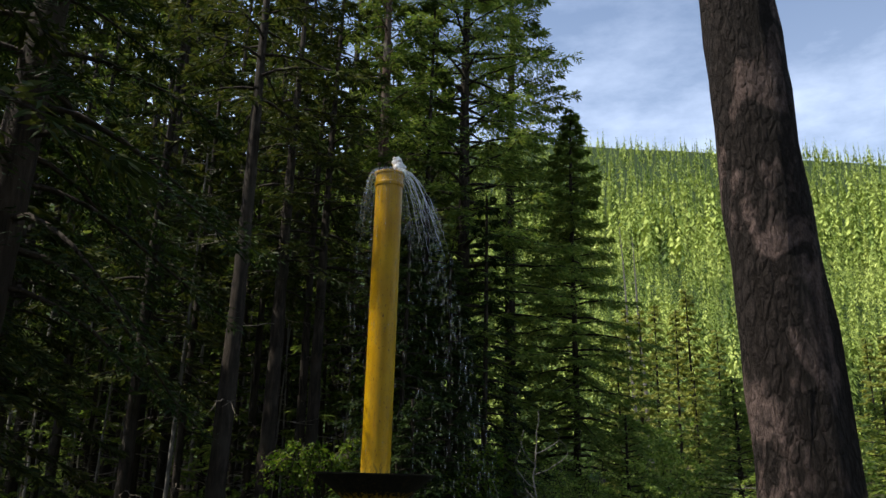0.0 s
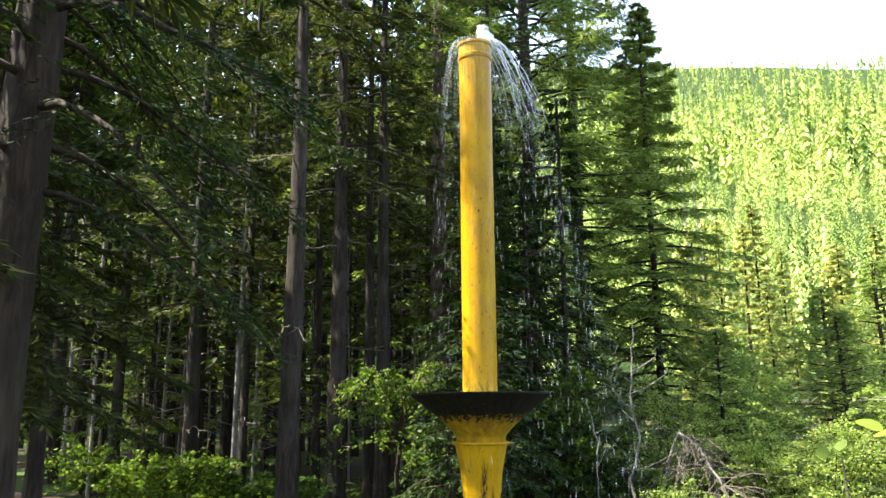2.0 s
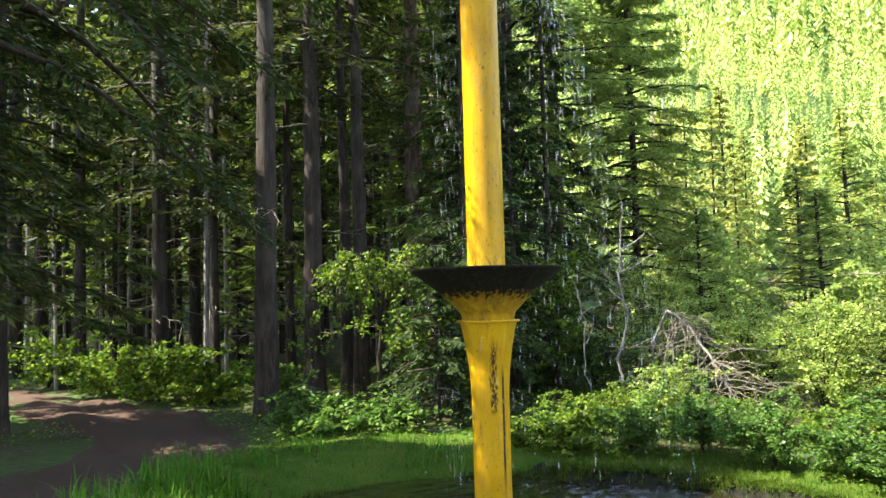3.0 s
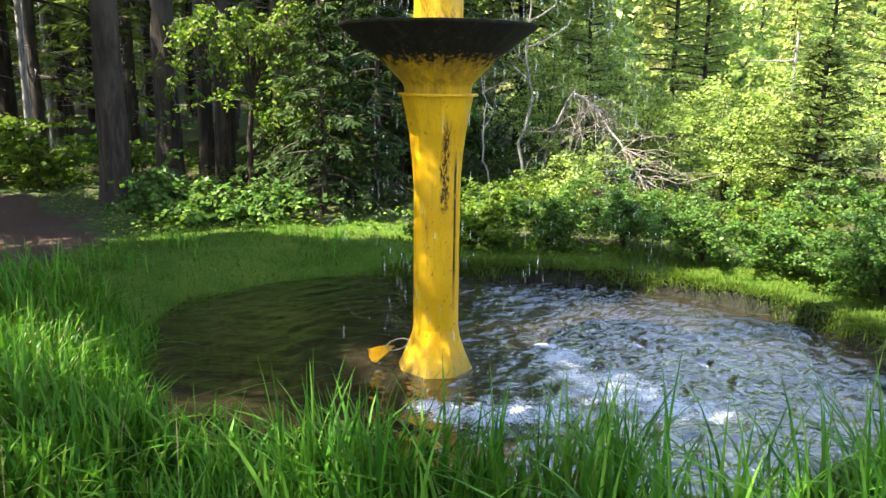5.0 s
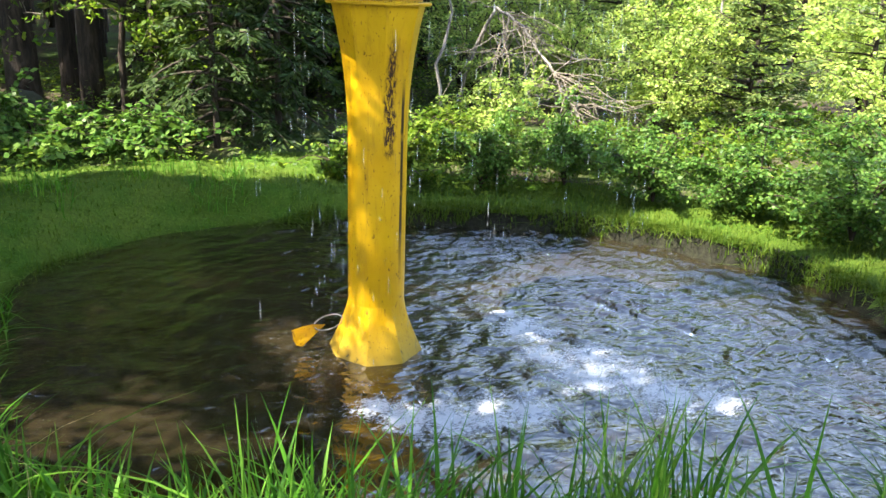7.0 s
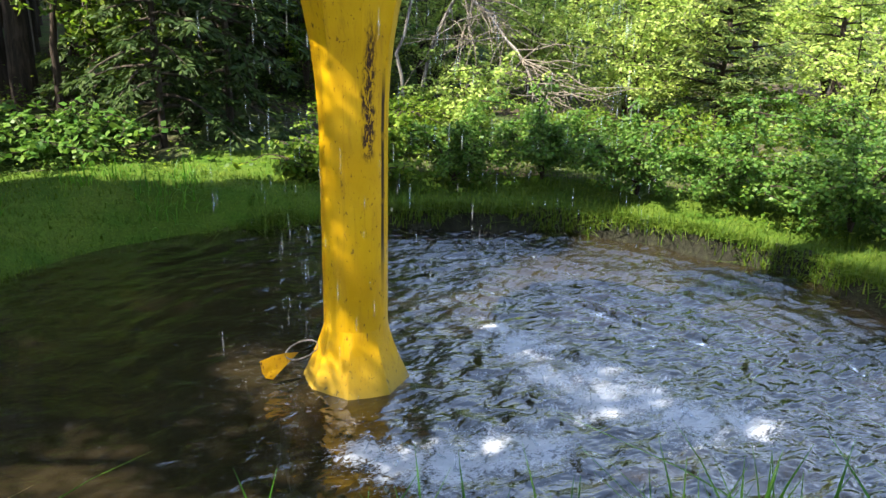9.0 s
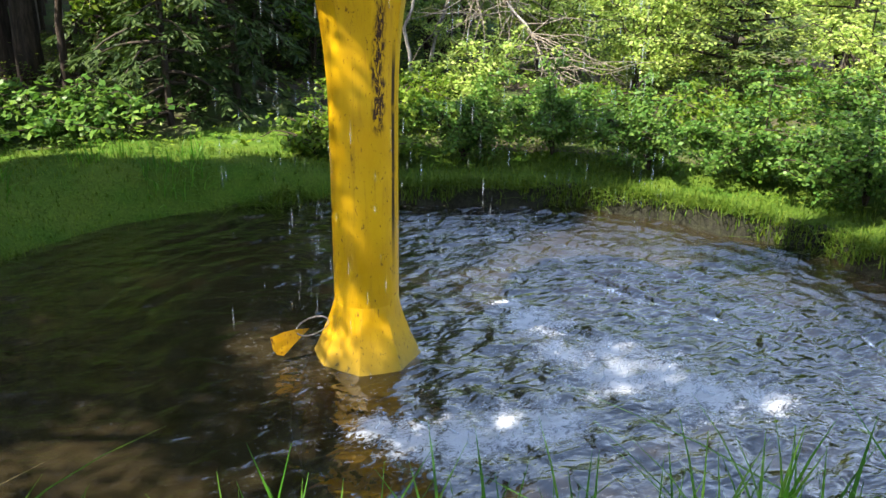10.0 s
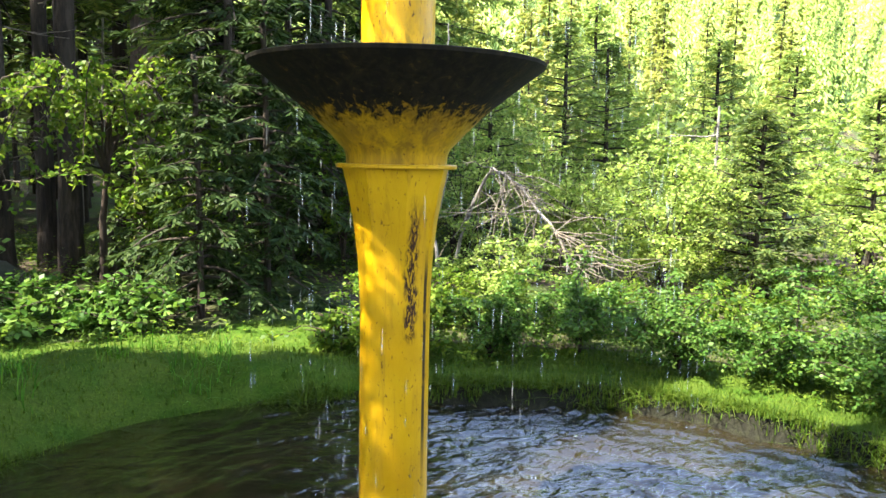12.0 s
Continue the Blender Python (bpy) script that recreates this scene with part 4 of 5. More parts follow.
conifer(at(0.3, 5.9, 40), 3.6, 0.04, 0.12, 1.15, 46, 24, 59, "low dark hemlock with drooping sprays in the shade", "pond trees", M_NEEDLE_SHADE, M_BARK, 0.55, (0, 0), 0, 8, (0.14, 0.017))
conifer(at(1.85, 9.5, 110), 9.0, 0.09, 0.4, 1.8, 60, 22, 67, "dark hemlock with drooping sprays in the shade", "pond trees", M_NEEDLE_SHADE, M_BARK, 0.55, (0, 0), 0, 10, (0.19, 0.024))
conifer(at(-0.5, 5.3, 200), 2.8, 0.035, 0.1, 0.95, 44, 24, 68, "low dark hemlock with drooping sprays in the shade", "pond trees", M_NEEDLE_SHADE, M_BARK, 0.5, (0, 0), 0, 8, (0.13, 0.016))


# the deep forest to the side and behind
def forest():
    rng = np.random.default_rng(77)
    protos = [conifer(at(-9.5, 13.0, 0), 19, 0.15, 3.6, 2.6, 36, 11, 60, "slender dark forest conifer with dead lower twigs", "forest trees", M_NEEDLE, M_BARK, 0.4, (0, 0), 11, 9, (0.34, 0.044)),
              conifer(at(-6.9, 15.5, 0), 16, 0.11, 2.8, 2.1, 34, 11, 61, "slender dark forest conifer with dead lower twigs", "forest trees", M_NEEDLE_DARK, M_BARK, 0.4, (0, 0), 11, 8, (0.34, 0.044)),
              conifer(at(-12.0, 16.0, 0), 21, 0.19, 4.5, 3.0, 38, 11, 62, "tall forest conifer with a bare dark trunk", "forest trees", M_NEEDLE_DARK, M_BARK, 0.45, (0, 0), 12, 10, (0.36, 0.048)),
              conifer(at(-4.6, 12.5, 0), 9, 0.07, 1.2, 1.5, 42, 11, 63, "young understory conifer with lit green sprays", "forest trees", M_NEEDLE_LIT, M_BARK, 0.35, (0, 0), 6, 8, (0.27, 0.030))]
    placed = [(-9.5, 13.0), (-6.9, 15.5), (-12, 16), (-4.6, 12.5), (-3.35, 6), (-2.8, 8), (-2.35, 9.2), (-1.98, 8.6), (-0.95, 11.2), (1.4, 13), (3.2, 17), (4.75, 13.6), (-3.92, -1.5), (2.66, -4.95), (-7.0, 1.3), (-6.3, 9.6), (-9.3, 5.0), (0.0, 7.1), (0.3, 5.9), (-0.5, 5.3), (1.85, 9.5), (1.0, 8.3), (0.35, 9.6), (-7.3, 5.4), (-5.0, -4.4), (-8.6, 1.75)]

    def try_put(x, y, gap, kinds=None):
        if any(math.hypot(x - a, y - b) < gap for a, b in placed) or path_dist(np.array(x), np.array(y)) < 0.5 or shore(np.array(x), np.array(y))[0] < 2.5:
            return
        placed.append((x, y))
        p = kinds or protos[rng.choice(4, p=[0.26, 0.22, 0.18, 0.34])]
        copy_thing(p, at(x, y, rng.uniform(0, 360), rng.uniform(0.85, 1.2) * (0.62 if kinds else 1.0)))

    for _ in range(400):
        if len(placed) > 84:
            break
        try_put(rng.uniform(-24, 0.5), rng.uniform(9, 34), 1.25)
    for _ in range(120):
        x, y = rng.uniform(-15, 0.8), rng.uniform(13, 27)
        if len(placed) < 112 and not any(math.hypot(x - a, y - b) < 1.0 for a, b in placed):
            placed.append((x, y))
            copy_thing(protos[rng.choice([0, 2])], at(x, y, rng.uniform(0, 360), rng.uniform(0.95, 1.2)))
    for _ in range(26):
        x, y = rng.uniform(-16, -5), rng.uniform(12, 22)
        if not any(math.hypot(x - a, y - b) < 0.9 for a, b in placed):
            placed.append((x, y))
            copy_thing(protos[3], at(x, y, rng.uniform(0, 360), rng.uniform(0.45, 0.75)))
    for _ in range(40):
        x, y = rng.uniform(-26, -3), rng.uniform(24, 36)
        if not any(math.hypot(x - a, y - b) < 1.5 for a, b in placed):
            placed.append((x, y))
            copy_thing(protos[3], at(x, y, rng.uniform(0, 360), rng.uniform(0.7, 1.0)))
    # dense back rows that close the view between the trunks
    back = conifer(at(-15.0, 37.0), 31, 0.20, 0.7, 3.6, 60, 5, 66, "dense dark conifer in the back rows of the forest", "forest trees", M_NEEDLE_DARK, M_BARK, 0.4, (0, 0), 0, 8, (0.75, 0.13))
    placed.append((-15.0, 37.0))
    for _ in range(300):
        x, y = rng.uniform(-48, 2.5), rng.uniform(33, 52)
        if len(placed) < 270 and x < 0.5 + 0.02 * y and not any(math.hypot(x - a, y - b) < 3.2 for a, b in placed):
            placed.append((x, y))
            copy_thing(back, at(x, y, rng.uniform(0, 360), rng.uniform(0.85, 1.15) * (1.3 if x < -11 else 1.0)))
    for _ in range(40):
        x, y = rng.uniform(-17, -10), rng.uniform(-8, 9)
        if not (-0.5 < y < 4.5 and x > -14):
            try_put(x, y, 2.4)
    for _ in range(30):
        try_put(rng.uniform(-14, 14), rng.uniform(-22, -12.5), 3.4, back)
    for x, y in ((-7.0, -3.3), (-4.6, -8.6)):
        placed.append((x, y))
        copy_thing(protos[2], at(x, y, 50 * x, 0.8))
    for x, y in ((10.5, -3.0), (13.0, 1.0), (9.5, -8.0), (12.5, -5.5), (7.5, -10.5), (-8.5, -7.0), (-10.0, -1.0)):
        try_put(x, y, 2.0)


forest()


def far_woods():
    """The wooded hillside: thousands of small ragged spires in one sheet of trees."""
    rng = np.random.default_rng(15)
    xs, ys = [], []
    y = 56.0
    while y < 1030:
        step = max(2.9, 0.019 * y)
        x = np.arange(0.04 * y, (1.2 if y < 220 else 0.72) * y + 8, step)
        xs.append(x + rng.uniform(-0.5, 0.5, len(x)) * step)
        row = max(2.6, 0.024 * y) if y < 860 else 0.011 * y
        ys.append(y + rng.uniform(-0.6, 0.6, len(x)) * row)
        y += row
    X, Y = np.concatenate(xs), np.concatenate(ys)
    n = len(X)
    H = (0.40 + 1.05 * rng.uniform(0, 1, n) ** 1.6) * np.interp(Y, [26, 60, 130, 260, 700], [6.5, 9.0, 11.5, 16.0, 21]) * (1 + 0.2 * np.sin(X * 0.03 + Y * 0.02))
    Wd = H * rng.uniform(0.085, 0.155, n) + 0.1
    Z = ground_z(X, Y)
    sets = []
    # short sprays hung round each spire
    for lo, hi, count in ((0, 130, 200), (130, 190, 130), (190, 260, 76), (260, 520, 52), (520, 2000, 30)):
        w = (Y >= lo) & (Y < hi)
        tx, ty, tz, th, tw = (np.repeat(q[w], count) for q in (X, Y, Z, H, Wd))
        k = len(tx)
        f = 1 - np.tile((np.arange(count) + 0.5) / count, k // count) ** 0.7 * 0.93
        a = rng.uniform(0, 6.283, k)
        slope = rng.normal(-1.0, 0.25, k)
        reach = tw * (0.12 + (1 - f) ** 0.9) * rng.uniform(0.55, 1.3, k)
        out = np.where(ty < 190, rng.uniform(0, 0.65, k), 0.0)
        P = np.stack([tx + np.cos(a) * reach * out, ty + np.sin(a) * reach * out, tz + th * f + slope * reach * out], -1)
        D = unit(np.stack([np.cos(a), np.sin(a), slope], -1))
        S = unit(np.stack([-np.sin(a), np.cos(a), np.zeros(k)], -1) + rng.normal(0, 0.12, (k, 3)))
        L = reach * np.sqrt(1 + slope ** 2) * np.where(ty < 190, 0.42, 1.0)
        sets.append(rhombs(P, D, S, L, L * rng.uniform(0.13, 0.22, k) * np.where(ty < 190, 1.15, 1.0)))
    VS, FS = joined(sets)
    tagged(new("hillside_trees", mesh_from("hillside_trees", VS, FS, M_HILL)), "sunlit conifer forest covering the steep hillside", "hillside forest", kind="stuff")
    return n


far_woods()


def valley_conifers():
    """A belt of separate conifers at the foot of the hillside."""
    rng = np.random.default_rng(29)
    # valley conifers wear the brightest needle copy, with full sun in its colour
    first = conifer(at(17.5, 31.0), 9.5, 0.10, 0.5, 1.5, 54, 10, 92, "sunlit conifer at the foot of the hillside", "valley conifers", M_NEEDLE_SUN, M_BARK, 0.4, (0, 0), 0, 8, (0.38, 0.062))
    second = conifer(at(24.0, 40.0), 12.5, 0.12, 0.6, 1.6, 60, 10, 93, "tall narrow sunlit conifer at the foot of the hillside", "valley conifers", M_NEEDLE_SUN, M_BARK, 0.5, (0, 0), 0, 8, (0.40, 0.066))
    placed = [(17.5, 31.0), (24.0, 40.0), (17.0, 50.0), (16.3, 51.0)]
    for x, y, big in ((13.7, 40.0, 1.0), (11.4, 34.0, 0.9), (16.4, 46.0, 1.1), (10.0, 30.5, 0.75), (14.9, 36.5, 0.95)):
        placed.append((x, y))
        copy_thing(second, at(x, y, 37 * x, big))
    for _ in range(260):
        y = rng.uniform(25, 60)
        x = rng.uniform(0.26 * y, 1.05 * y)
        if len(placed) < 32 and all(math.hypot(x - a, y - b) > 2.9 for a, b in placed):
            placed.append((x, y))
            copy_thing(first if rng.uniform(0, 1) < 0.55 else second, at(x, y, rng.uniform(0, 360), rng.uniform(0.55, 1.15) * (0.75 + 0.006 * y)))


valley_conifers()


# ---- shrubs ----
def shrub(name, x, y, radius, height, leaves, seed, mat, label, group="", leaf=(0.085, 0.026), droop=0.2, stems=9, lift=0.15):
    """Arching stems with pointed leaves in loose layers."""
    rng = np.random.default_rng(seed)
    t = root(name, at(x, y), label, "shrub", group)
    lines, tips = [], []
    for k in range(stems):
        a = rng.uniform(0, 6.283)
        r = radius * math.sqrt(rng.uniform(0.05, 1))
        z = height * rng.uniform(0.55, 1.0) * (1 - 0.35 * (r / radius) ** 2)
        end = np.array([r * math.cos(a), r * math.sin(a), z])
        n = 8
        tt = np.linspace(0, 1, n)
        ln = np.stack([end[0] * tt ** 1.5, end[1] * tt ** 1.5, z * (1.25 * tt - 0.25 * tt ** 2.5) - droop * r * tt ** 4], 1) + np.cumsum(rng.normal(0, 0.02 * height, (n, 3)), 0) * tt[:, None]
        lines.append((ln, np.linspace(0.016, 0.004, n)))
        for _ in range(8):
            i = rng.integers(2, n)
            tip = ln[i] + rng.normal(0, 1, 3) * np.array([1, 1, 0.45]) * 0.34 * radius - np.array([0, 0, 0.12 * radius])
            tip[2] = max(tip[2], lift * height * rng.uniform(0.3, 1))
            sub = wobbly(ln[i], tip, 5, 0.02, rng)
            lines.append((sub, np.linspace(0.007, 0.002, 5)))
            tips.append(sub)
        tips.append(ln[3:])
    tagged(piece("branchwork", mesh_from("branchwork", *tubes(lines, 3), M_BARK_BROWN, True), t), kind="stuff")
    pick = rng.integers(0, len(tips), leaves)
    P = np.empty((leaves, 3))
    along = rng.uniform(0.1, 1, leaves)
    for i, s in enumerate(tips):
        w = pick == i
        if w.any():
            f = along[w] * (len(s) - 1)
            k = np.minimum(f.astype(int), len(s) - 2)
            P[w] = s[k] + (s[k + 1] - s[k]) * (f - k)[:, None]
    P += rng.normal(0, 0.025 + 0.010 * radius, (leaves, 3)) * np.array([1, 1, 0.6])
    P[:, 2] = np.maximum(P[:, 2], 0.03)
    a = rng.uniform(0, 6.283, leaves)
    D = unit(np.stack([np.cos(a), np.sin(a), rng.normal(-0.30, 0.45, leaves)], 1))
    S = unit(np.cross(D, unit(np.array([0, 0, 1.0])[None] + rng.normal(0, 0.8, (leaves, 3)))))
    tagged(piece("foliage", mesh_from("foliage", *rhombs(P, D, S, leaf[0] * rng.uniform(0.55, 1.25, leaves), leaf[1] * rng.uniform(0.7, 1.3, leaves)), mat), t), kind="stuff")
    return t


def shrubs():
    k = 100
    rows = [
        # left of the fountain, under the dark trees
        (-1.45, 4.7, 0.8, 0.7, 2550, M_LEAF_DEEP, "low leafy shrub catching the sun beside the lawn", 0.085, 0.0324),
        (-2.3, 4.9, 0.75, 0.75, 2550, M_LEAF_DEEP, "low leafy shrub catching the sun beside the lawn", 0.085, 0.0306),
        (-2.5, 5.65, 0.5, 0.6, 2550, M_LEAF_DEEP, "low dark shrub at a trunk's foot", 0.076, 0.0270),
        (-0.85, 7.3, 1.1, 3.4, 3000, M_LEAF, "tall shrub with hanging sunlit leaves", 0.10, 0.034),
        (1.75, 8.0, 1.0, 3.9, 3200, M_LEAF, "tall green shrub with hanging sunlit leaves", 0.09, 0.030),
        (-6.0, 8.7, 1.1, 1.3, 3200, M_LEAF, "bright leafy undergrowth beyond the path", 0.10, 0.036),
        (-4.8, 8.2, 0.9, 1.1, 2800, M_LEAF, "bright leafy undergrowth beyond the path", 0.10, 0.036),
        (-7.4, 9.7, 1.1, 1.4, 3200, M_LEAF, "bright leafy undergrowth beyond the path", 0.10, 0.036),
        (-3.9, 9.1, 0.9, 1.0, 2000, M_LEAF_DEEP, "shaded leafy undergrowth among trunks", 0.10, 0.034),
        (-9.2, 10.8, 1.3, 1.6, 2600, M_LEAF, "bright leafy undergrowth beyond the path", 0.10, 0.036),
        # along the far bank
        (0.62, 3.6, 0.34, 0.55, 900, M_LEAF, "small leafy shrub at the water's edge", 0.075, 0.026),
        (1.15, 3.35, 0.55, 0.8, 3510, M_LEAF, "sunlit shrub on the far bank", 0.065, 0.023),
        (1.95, 3.15, 0.6, 0.95, 6912, M_LEAF_DEEP, "sunlit shrub on the far bank", 0.044, 0.0155),
        (2.75, 2.85, 0.65, 0.95, 6912, M_LEAF_DEEP, "dense green shrub on the far bank", 0.044, 0.0155),
        (3.35, 2.15, 0.65, 0.9, 7344, M_LEAF_DEEP, "dense green shrub on the far bank", 0.044, 0.0155),
        (3.95, 1.5, 0.7, 0.95, 7776, M_LEAF_DEEP, "dense deep green shrub on the bank", 0.044, 0.0155),
        (4.35, 0.68, 0.8, 1.1, 9072, M_LEAF_DEEP, "dense deep green shrub on the bank", 0.044, 0.0155),
        (4.7, -0.45, 0.8, 1.0, 6912, M_LEAF_DEEP, "dense deep green shrub on the bank", 0.044, 0.0155),
        (1.6, 4.4, 0.8, 0.95, 4050, M_LEAF, "sunlit shrub behind the pond", 0.056, 0.0192),
        (2.6, 4.3, 0.9, 1.2, 5670, M_LEAF_YELLOW, "sunlit yellow-green shrub behind the pond", 0.052, 0.0176),
        (3.7, 3.7, 0.9, 0.75, 4600, M_LEAF, "sunlit shrub behind the pond", 0.052, 0.0176),
        (4.8, 2.9, 0.9, 0.75, 4000, M_LEAF, "sunlit shrub behind the pond", 0.065, 0.022),
        (5.8, 1.7, 1.1, 1.25, 6480, M_LEAF_DEEP, "dense green shrub behind the bank", 0.052, 0.0176),
        (6.6, 0.2, 1.2, 1.7, 4200, M_LEAF_DEEP, "dense green shrub behind the bank", 0.07, 0.024),
        (3.6, 7.7, 1.0, 2.3, 4050, M_LEAF_YELLOW, "yellow-green leaves growing through a dead branch", 0.056, 0.0192),
        (7.4, 5.1, 1.0, 1.0, 3600, M_LEAF, "low sunlit shrub in the thicket", 0.055, 0.018),
        (6.3, 6.1, 0.9, 1.1, 3600, M_LEAF_YELLOW, "low yellow-green shrub in the thicket", 0.055, 0.018),
        (7.0, 3.9, 0.7, 0.6, 2200, M_LEAF, "low sunlit shrub in the thicket", 0.050, 0.017),
        # taller thicket in the sun
        (5.0, 7.2, 1.1, 2.4, 7020, M_LEAF_YELLOW, "sunlit yellow-green shrub in the thicket", 0.056, 0.0192),
        (5.4, 5.2, 1.2, 2.3, 7020, M_LEAF_YELLOW, "sunlit yellow-green shrub in the thicket", 0.056, 0.0192),
        (2.6, 8.8, 1.2, 2.6, 4200, M_LEAF_DEEP, "tall green shrub in the thicket", 0.08, 0.028),
        (4.0, 9.2, 1.5, 3.6, 6750, M_LEAF_YELLOW, "tall sunlit shrub in the thicket", 0.064, 0.0224),
        (5.8, 8.2, 1.5, 3.0, 7020, M_LEAF_YELLOW, "tall sunlit shrub in the thicket", 0.064, 0.0224),
        (7.4, 6.4, 1.5, 2.7, 7020, M_LEAF_YELLOW, "tall sunlit shrub in the thicket", 0.064, 0.0224),
        (7.9, 3.6, 1.4, 2.4, 6480, M_LEAF_YELLOW, "tall sunlit shrub in the thicket", 0.064, 0.0224),
        (8.4, 9.4, 1.8, 3.2, 5200, M_LEAF_YELLOW, "tall sunlit shrub in the thicket", 0.10, 0.034),
        (10.5, 6.5, 1.8, 2.9, 4600, M_LEAF_YELLOW, "tall sunlit shrub in the thicket", 0.10, 0.034),
        (10.5, 11.8, 2.0, 3.6, 5200, M_LEAF_YELLOW, "tall sunlit shrub in the thicket", 0.12, 0.04),
        (6.8, 13.6, 2.2, 4.0, 5200, M_LEAF_YELLOW, "broad sunlit bush below the hillside", 0.12, 0.04),
        (12.8, 17.0, 2.8, 4.8, 5200, M_LEAF_YELLOW, "broad sunlit bush below the hillside", 0.15, 0.05),
        (9.2, 20.0, 2.8, 5.5, 5200, M_LEAF_YELLOW, "broad sunlit bush below the hillside", 0.15, 0.05),
        (15.5, 12.5, 2.6, 4.2, 4600, M_LEAF_YELLOW, "broad sunlit bush below the hillside", 0.14, 0.046),
    ]
    for x, y, r, h, n, mat, label, ll, lw in rows:
        k += 1
        shrub("shrub", x, y, r, h, n, k, mat, label, "thicket", (ll, lw), 0.2, 8 + int(4 * r), 0.38 if "hanging" in label else 0.15)


shrubs()


def arching_maple():
    """A leaning broadleaf sapling: long arching limbs with strings of leaves hanging from them."""
    rng = np.random.default_rng(64)
    bx, by = -1.55, 6.9
    t = root("broadleaf_tree", at(bx, by), "leaning broadleaf tree with arching limbs and hanging sunlit leaves", "tree")
    trunk = wobbly((0, 0, -0.2), (0.15, -0.1, 2.3), 10, 0.02, rng)
    piece("trunk", mesh_from("trunk", *tubes([(trunk, np.linspace(0.05, 0.03, 10))], 8), M_BARK_BROWN, True), t)
    # far end of each limb: offset, height of the arch, height of the tip
    arcs = ((1.65, -0.75, 2.65, 0.75), (1.05, -0.85, 2.55, 1.05), (0.45, -0.95, 2.45, 1.35), (-1.15, -0.85, 2.45, 1.0), (-0.65, -0.95, 2.55, 1.3), (-0.1, -1.0, 2.75, 1.7),
            (1.35, -0.2, 2.9, 1.8), (-1.0, -0.1, 2.8, 1.8), (1.9, -0.5, 2.7, 1.2), (-1.5, -0.5, 2.6, 1.3), (0.9, -0.6, 2.7, 1.6))
    twigs, P = [], []
    for ox, oy, top, low in arcs:
        n = 14
        q = np.linspace(0, 1, n)
        start = trunk[-2 if top > 2.9 else -4]
        rise = start[2] + (top - start[2]) * np.sin(np.minimum(q / 0.5, 1.0) * np.pi / 2) - (top - low) * np.clip((q - 0.5) / 0.5, 0, 1) ** 1.7
        line = np.stack([start[0] + (ox - start[0]) * q, start[1] + (oy - start[1]) * q, rise], 1) + rng.normal(0, 0.012, (n, 3))
        piece("limb", mesh_from("limb", *tubes([(line, np.linspace(0.018, 0.004, n))], 6), M_BARK_BROWN, True), t)
        for _ in range(26):
            i = rng.integers(3, n)
            tip = line[i] + np.array([rng.normal(0, 0.16), rng.normal(0, 0.16), -abs(rng.normal(0.14, 0.15))])
            w = wobbly(line[i], tip, 5, 0.01, rng)
            twigs.append((w, np.linspace(0.004, 0.0015, 5)))
            k = rng.integers(8, 17)
            P.append(w[rng.integers(1, 5, k)] + rng.normal(0, 0.035, (k, 3)))
    tagged(piece("branchwork", mesh_from("branchwork", *tubes(twigs, 3), M_TWIG, True), t), kind="stuff")
    P = np.concatenate(P)
    n = len(P)
    a = rng.uniform(0, 6.283, n)
    D = unit(np.stack([0.7 * np.cos(a), 0.7 * np.sin(a), rng.normal(-0.55, 0.35, n)], 1))
    S = unit(np.cross(D, unit(np.array([0, 0, 1.0])[None] + rng.normal(0, 0.6, (n, 3)))))
    tagged(piece("foliage", mesh_from("foliage", *rhombs(P, D, S, rng.uniform(0.05, 0.105, n), rng.uniform(0.017, 0.032, n)), M_LEAF), t), kind="stuff")


arching_maple()


def undergrowth():
    """Low leaves and sprigs that cover the ground under the shrubs."""
    rng = np.random.default_rng(51)
    x, y = rng.uniform(-10, 8.5, 52000), rng.uniform(-1.5, 13, 52000)
    s, deg = shore(x, y)
    lawn = np.where(x < 0.3, 1.15, 0.62)
    ok = (s > lawn) & (path_dist(x, y) > 0.15) & ((y > 2.6) | (x > 3.5)) & ~((x < -3) & (y < 4.5)) & ~((x > -0.7) & (x < 0.95) & (y > 3.9))
    ok &= np.sin(x * 1.7 + 1) * np.sin(y * 2.1 + np.sin(x)) > -0.55
    x, y = x[ok], y[ok]
    n = len(x)
    z = ground_z(x, y) + np.abs(rng.normal(0, 0.16, n)) + 0.02
    a = rng.uniform(0, 6.283, n)
    D = unit(np.stack([np.cos(a), np.sin(a), rng.normal(0.0, 0.35, n)], 1))
    S = unit(np.cross(D, unit(np.array([0, 0, 1.0])[None] + rng.normal(0, 0.4, (n, 3)))))
    V, F = rhombs(np.stack([x, y, z], 1), D, S, rng.uniform(0.035, 0.075, n), rng.uniform(0.010, 0.020, n))
    tagged(new("undergrowth", mesh_from("undergrowth", V, F, M_LEAF)), "low green leafy undergrowth on the forest floor", "undergrowth", kind="stuff")


undergrowth()

# young fir in the thicket on the right
conifer(at(6.5, 4.7), 2.5, 0.03, 0.3, 1.0, 60, 24, 90, "young fir with flat green tiers in the sunny thicket", "", M_NEEDLE, M_BARK, 0.10, (0, 0), 0, 8, (0.12, 0.014))

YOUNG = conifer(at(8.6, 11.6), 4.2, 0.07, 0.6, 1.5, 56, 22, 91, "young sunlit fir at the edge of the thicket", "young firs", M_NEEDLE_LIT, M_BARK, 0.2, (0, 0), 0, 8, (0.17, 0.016))
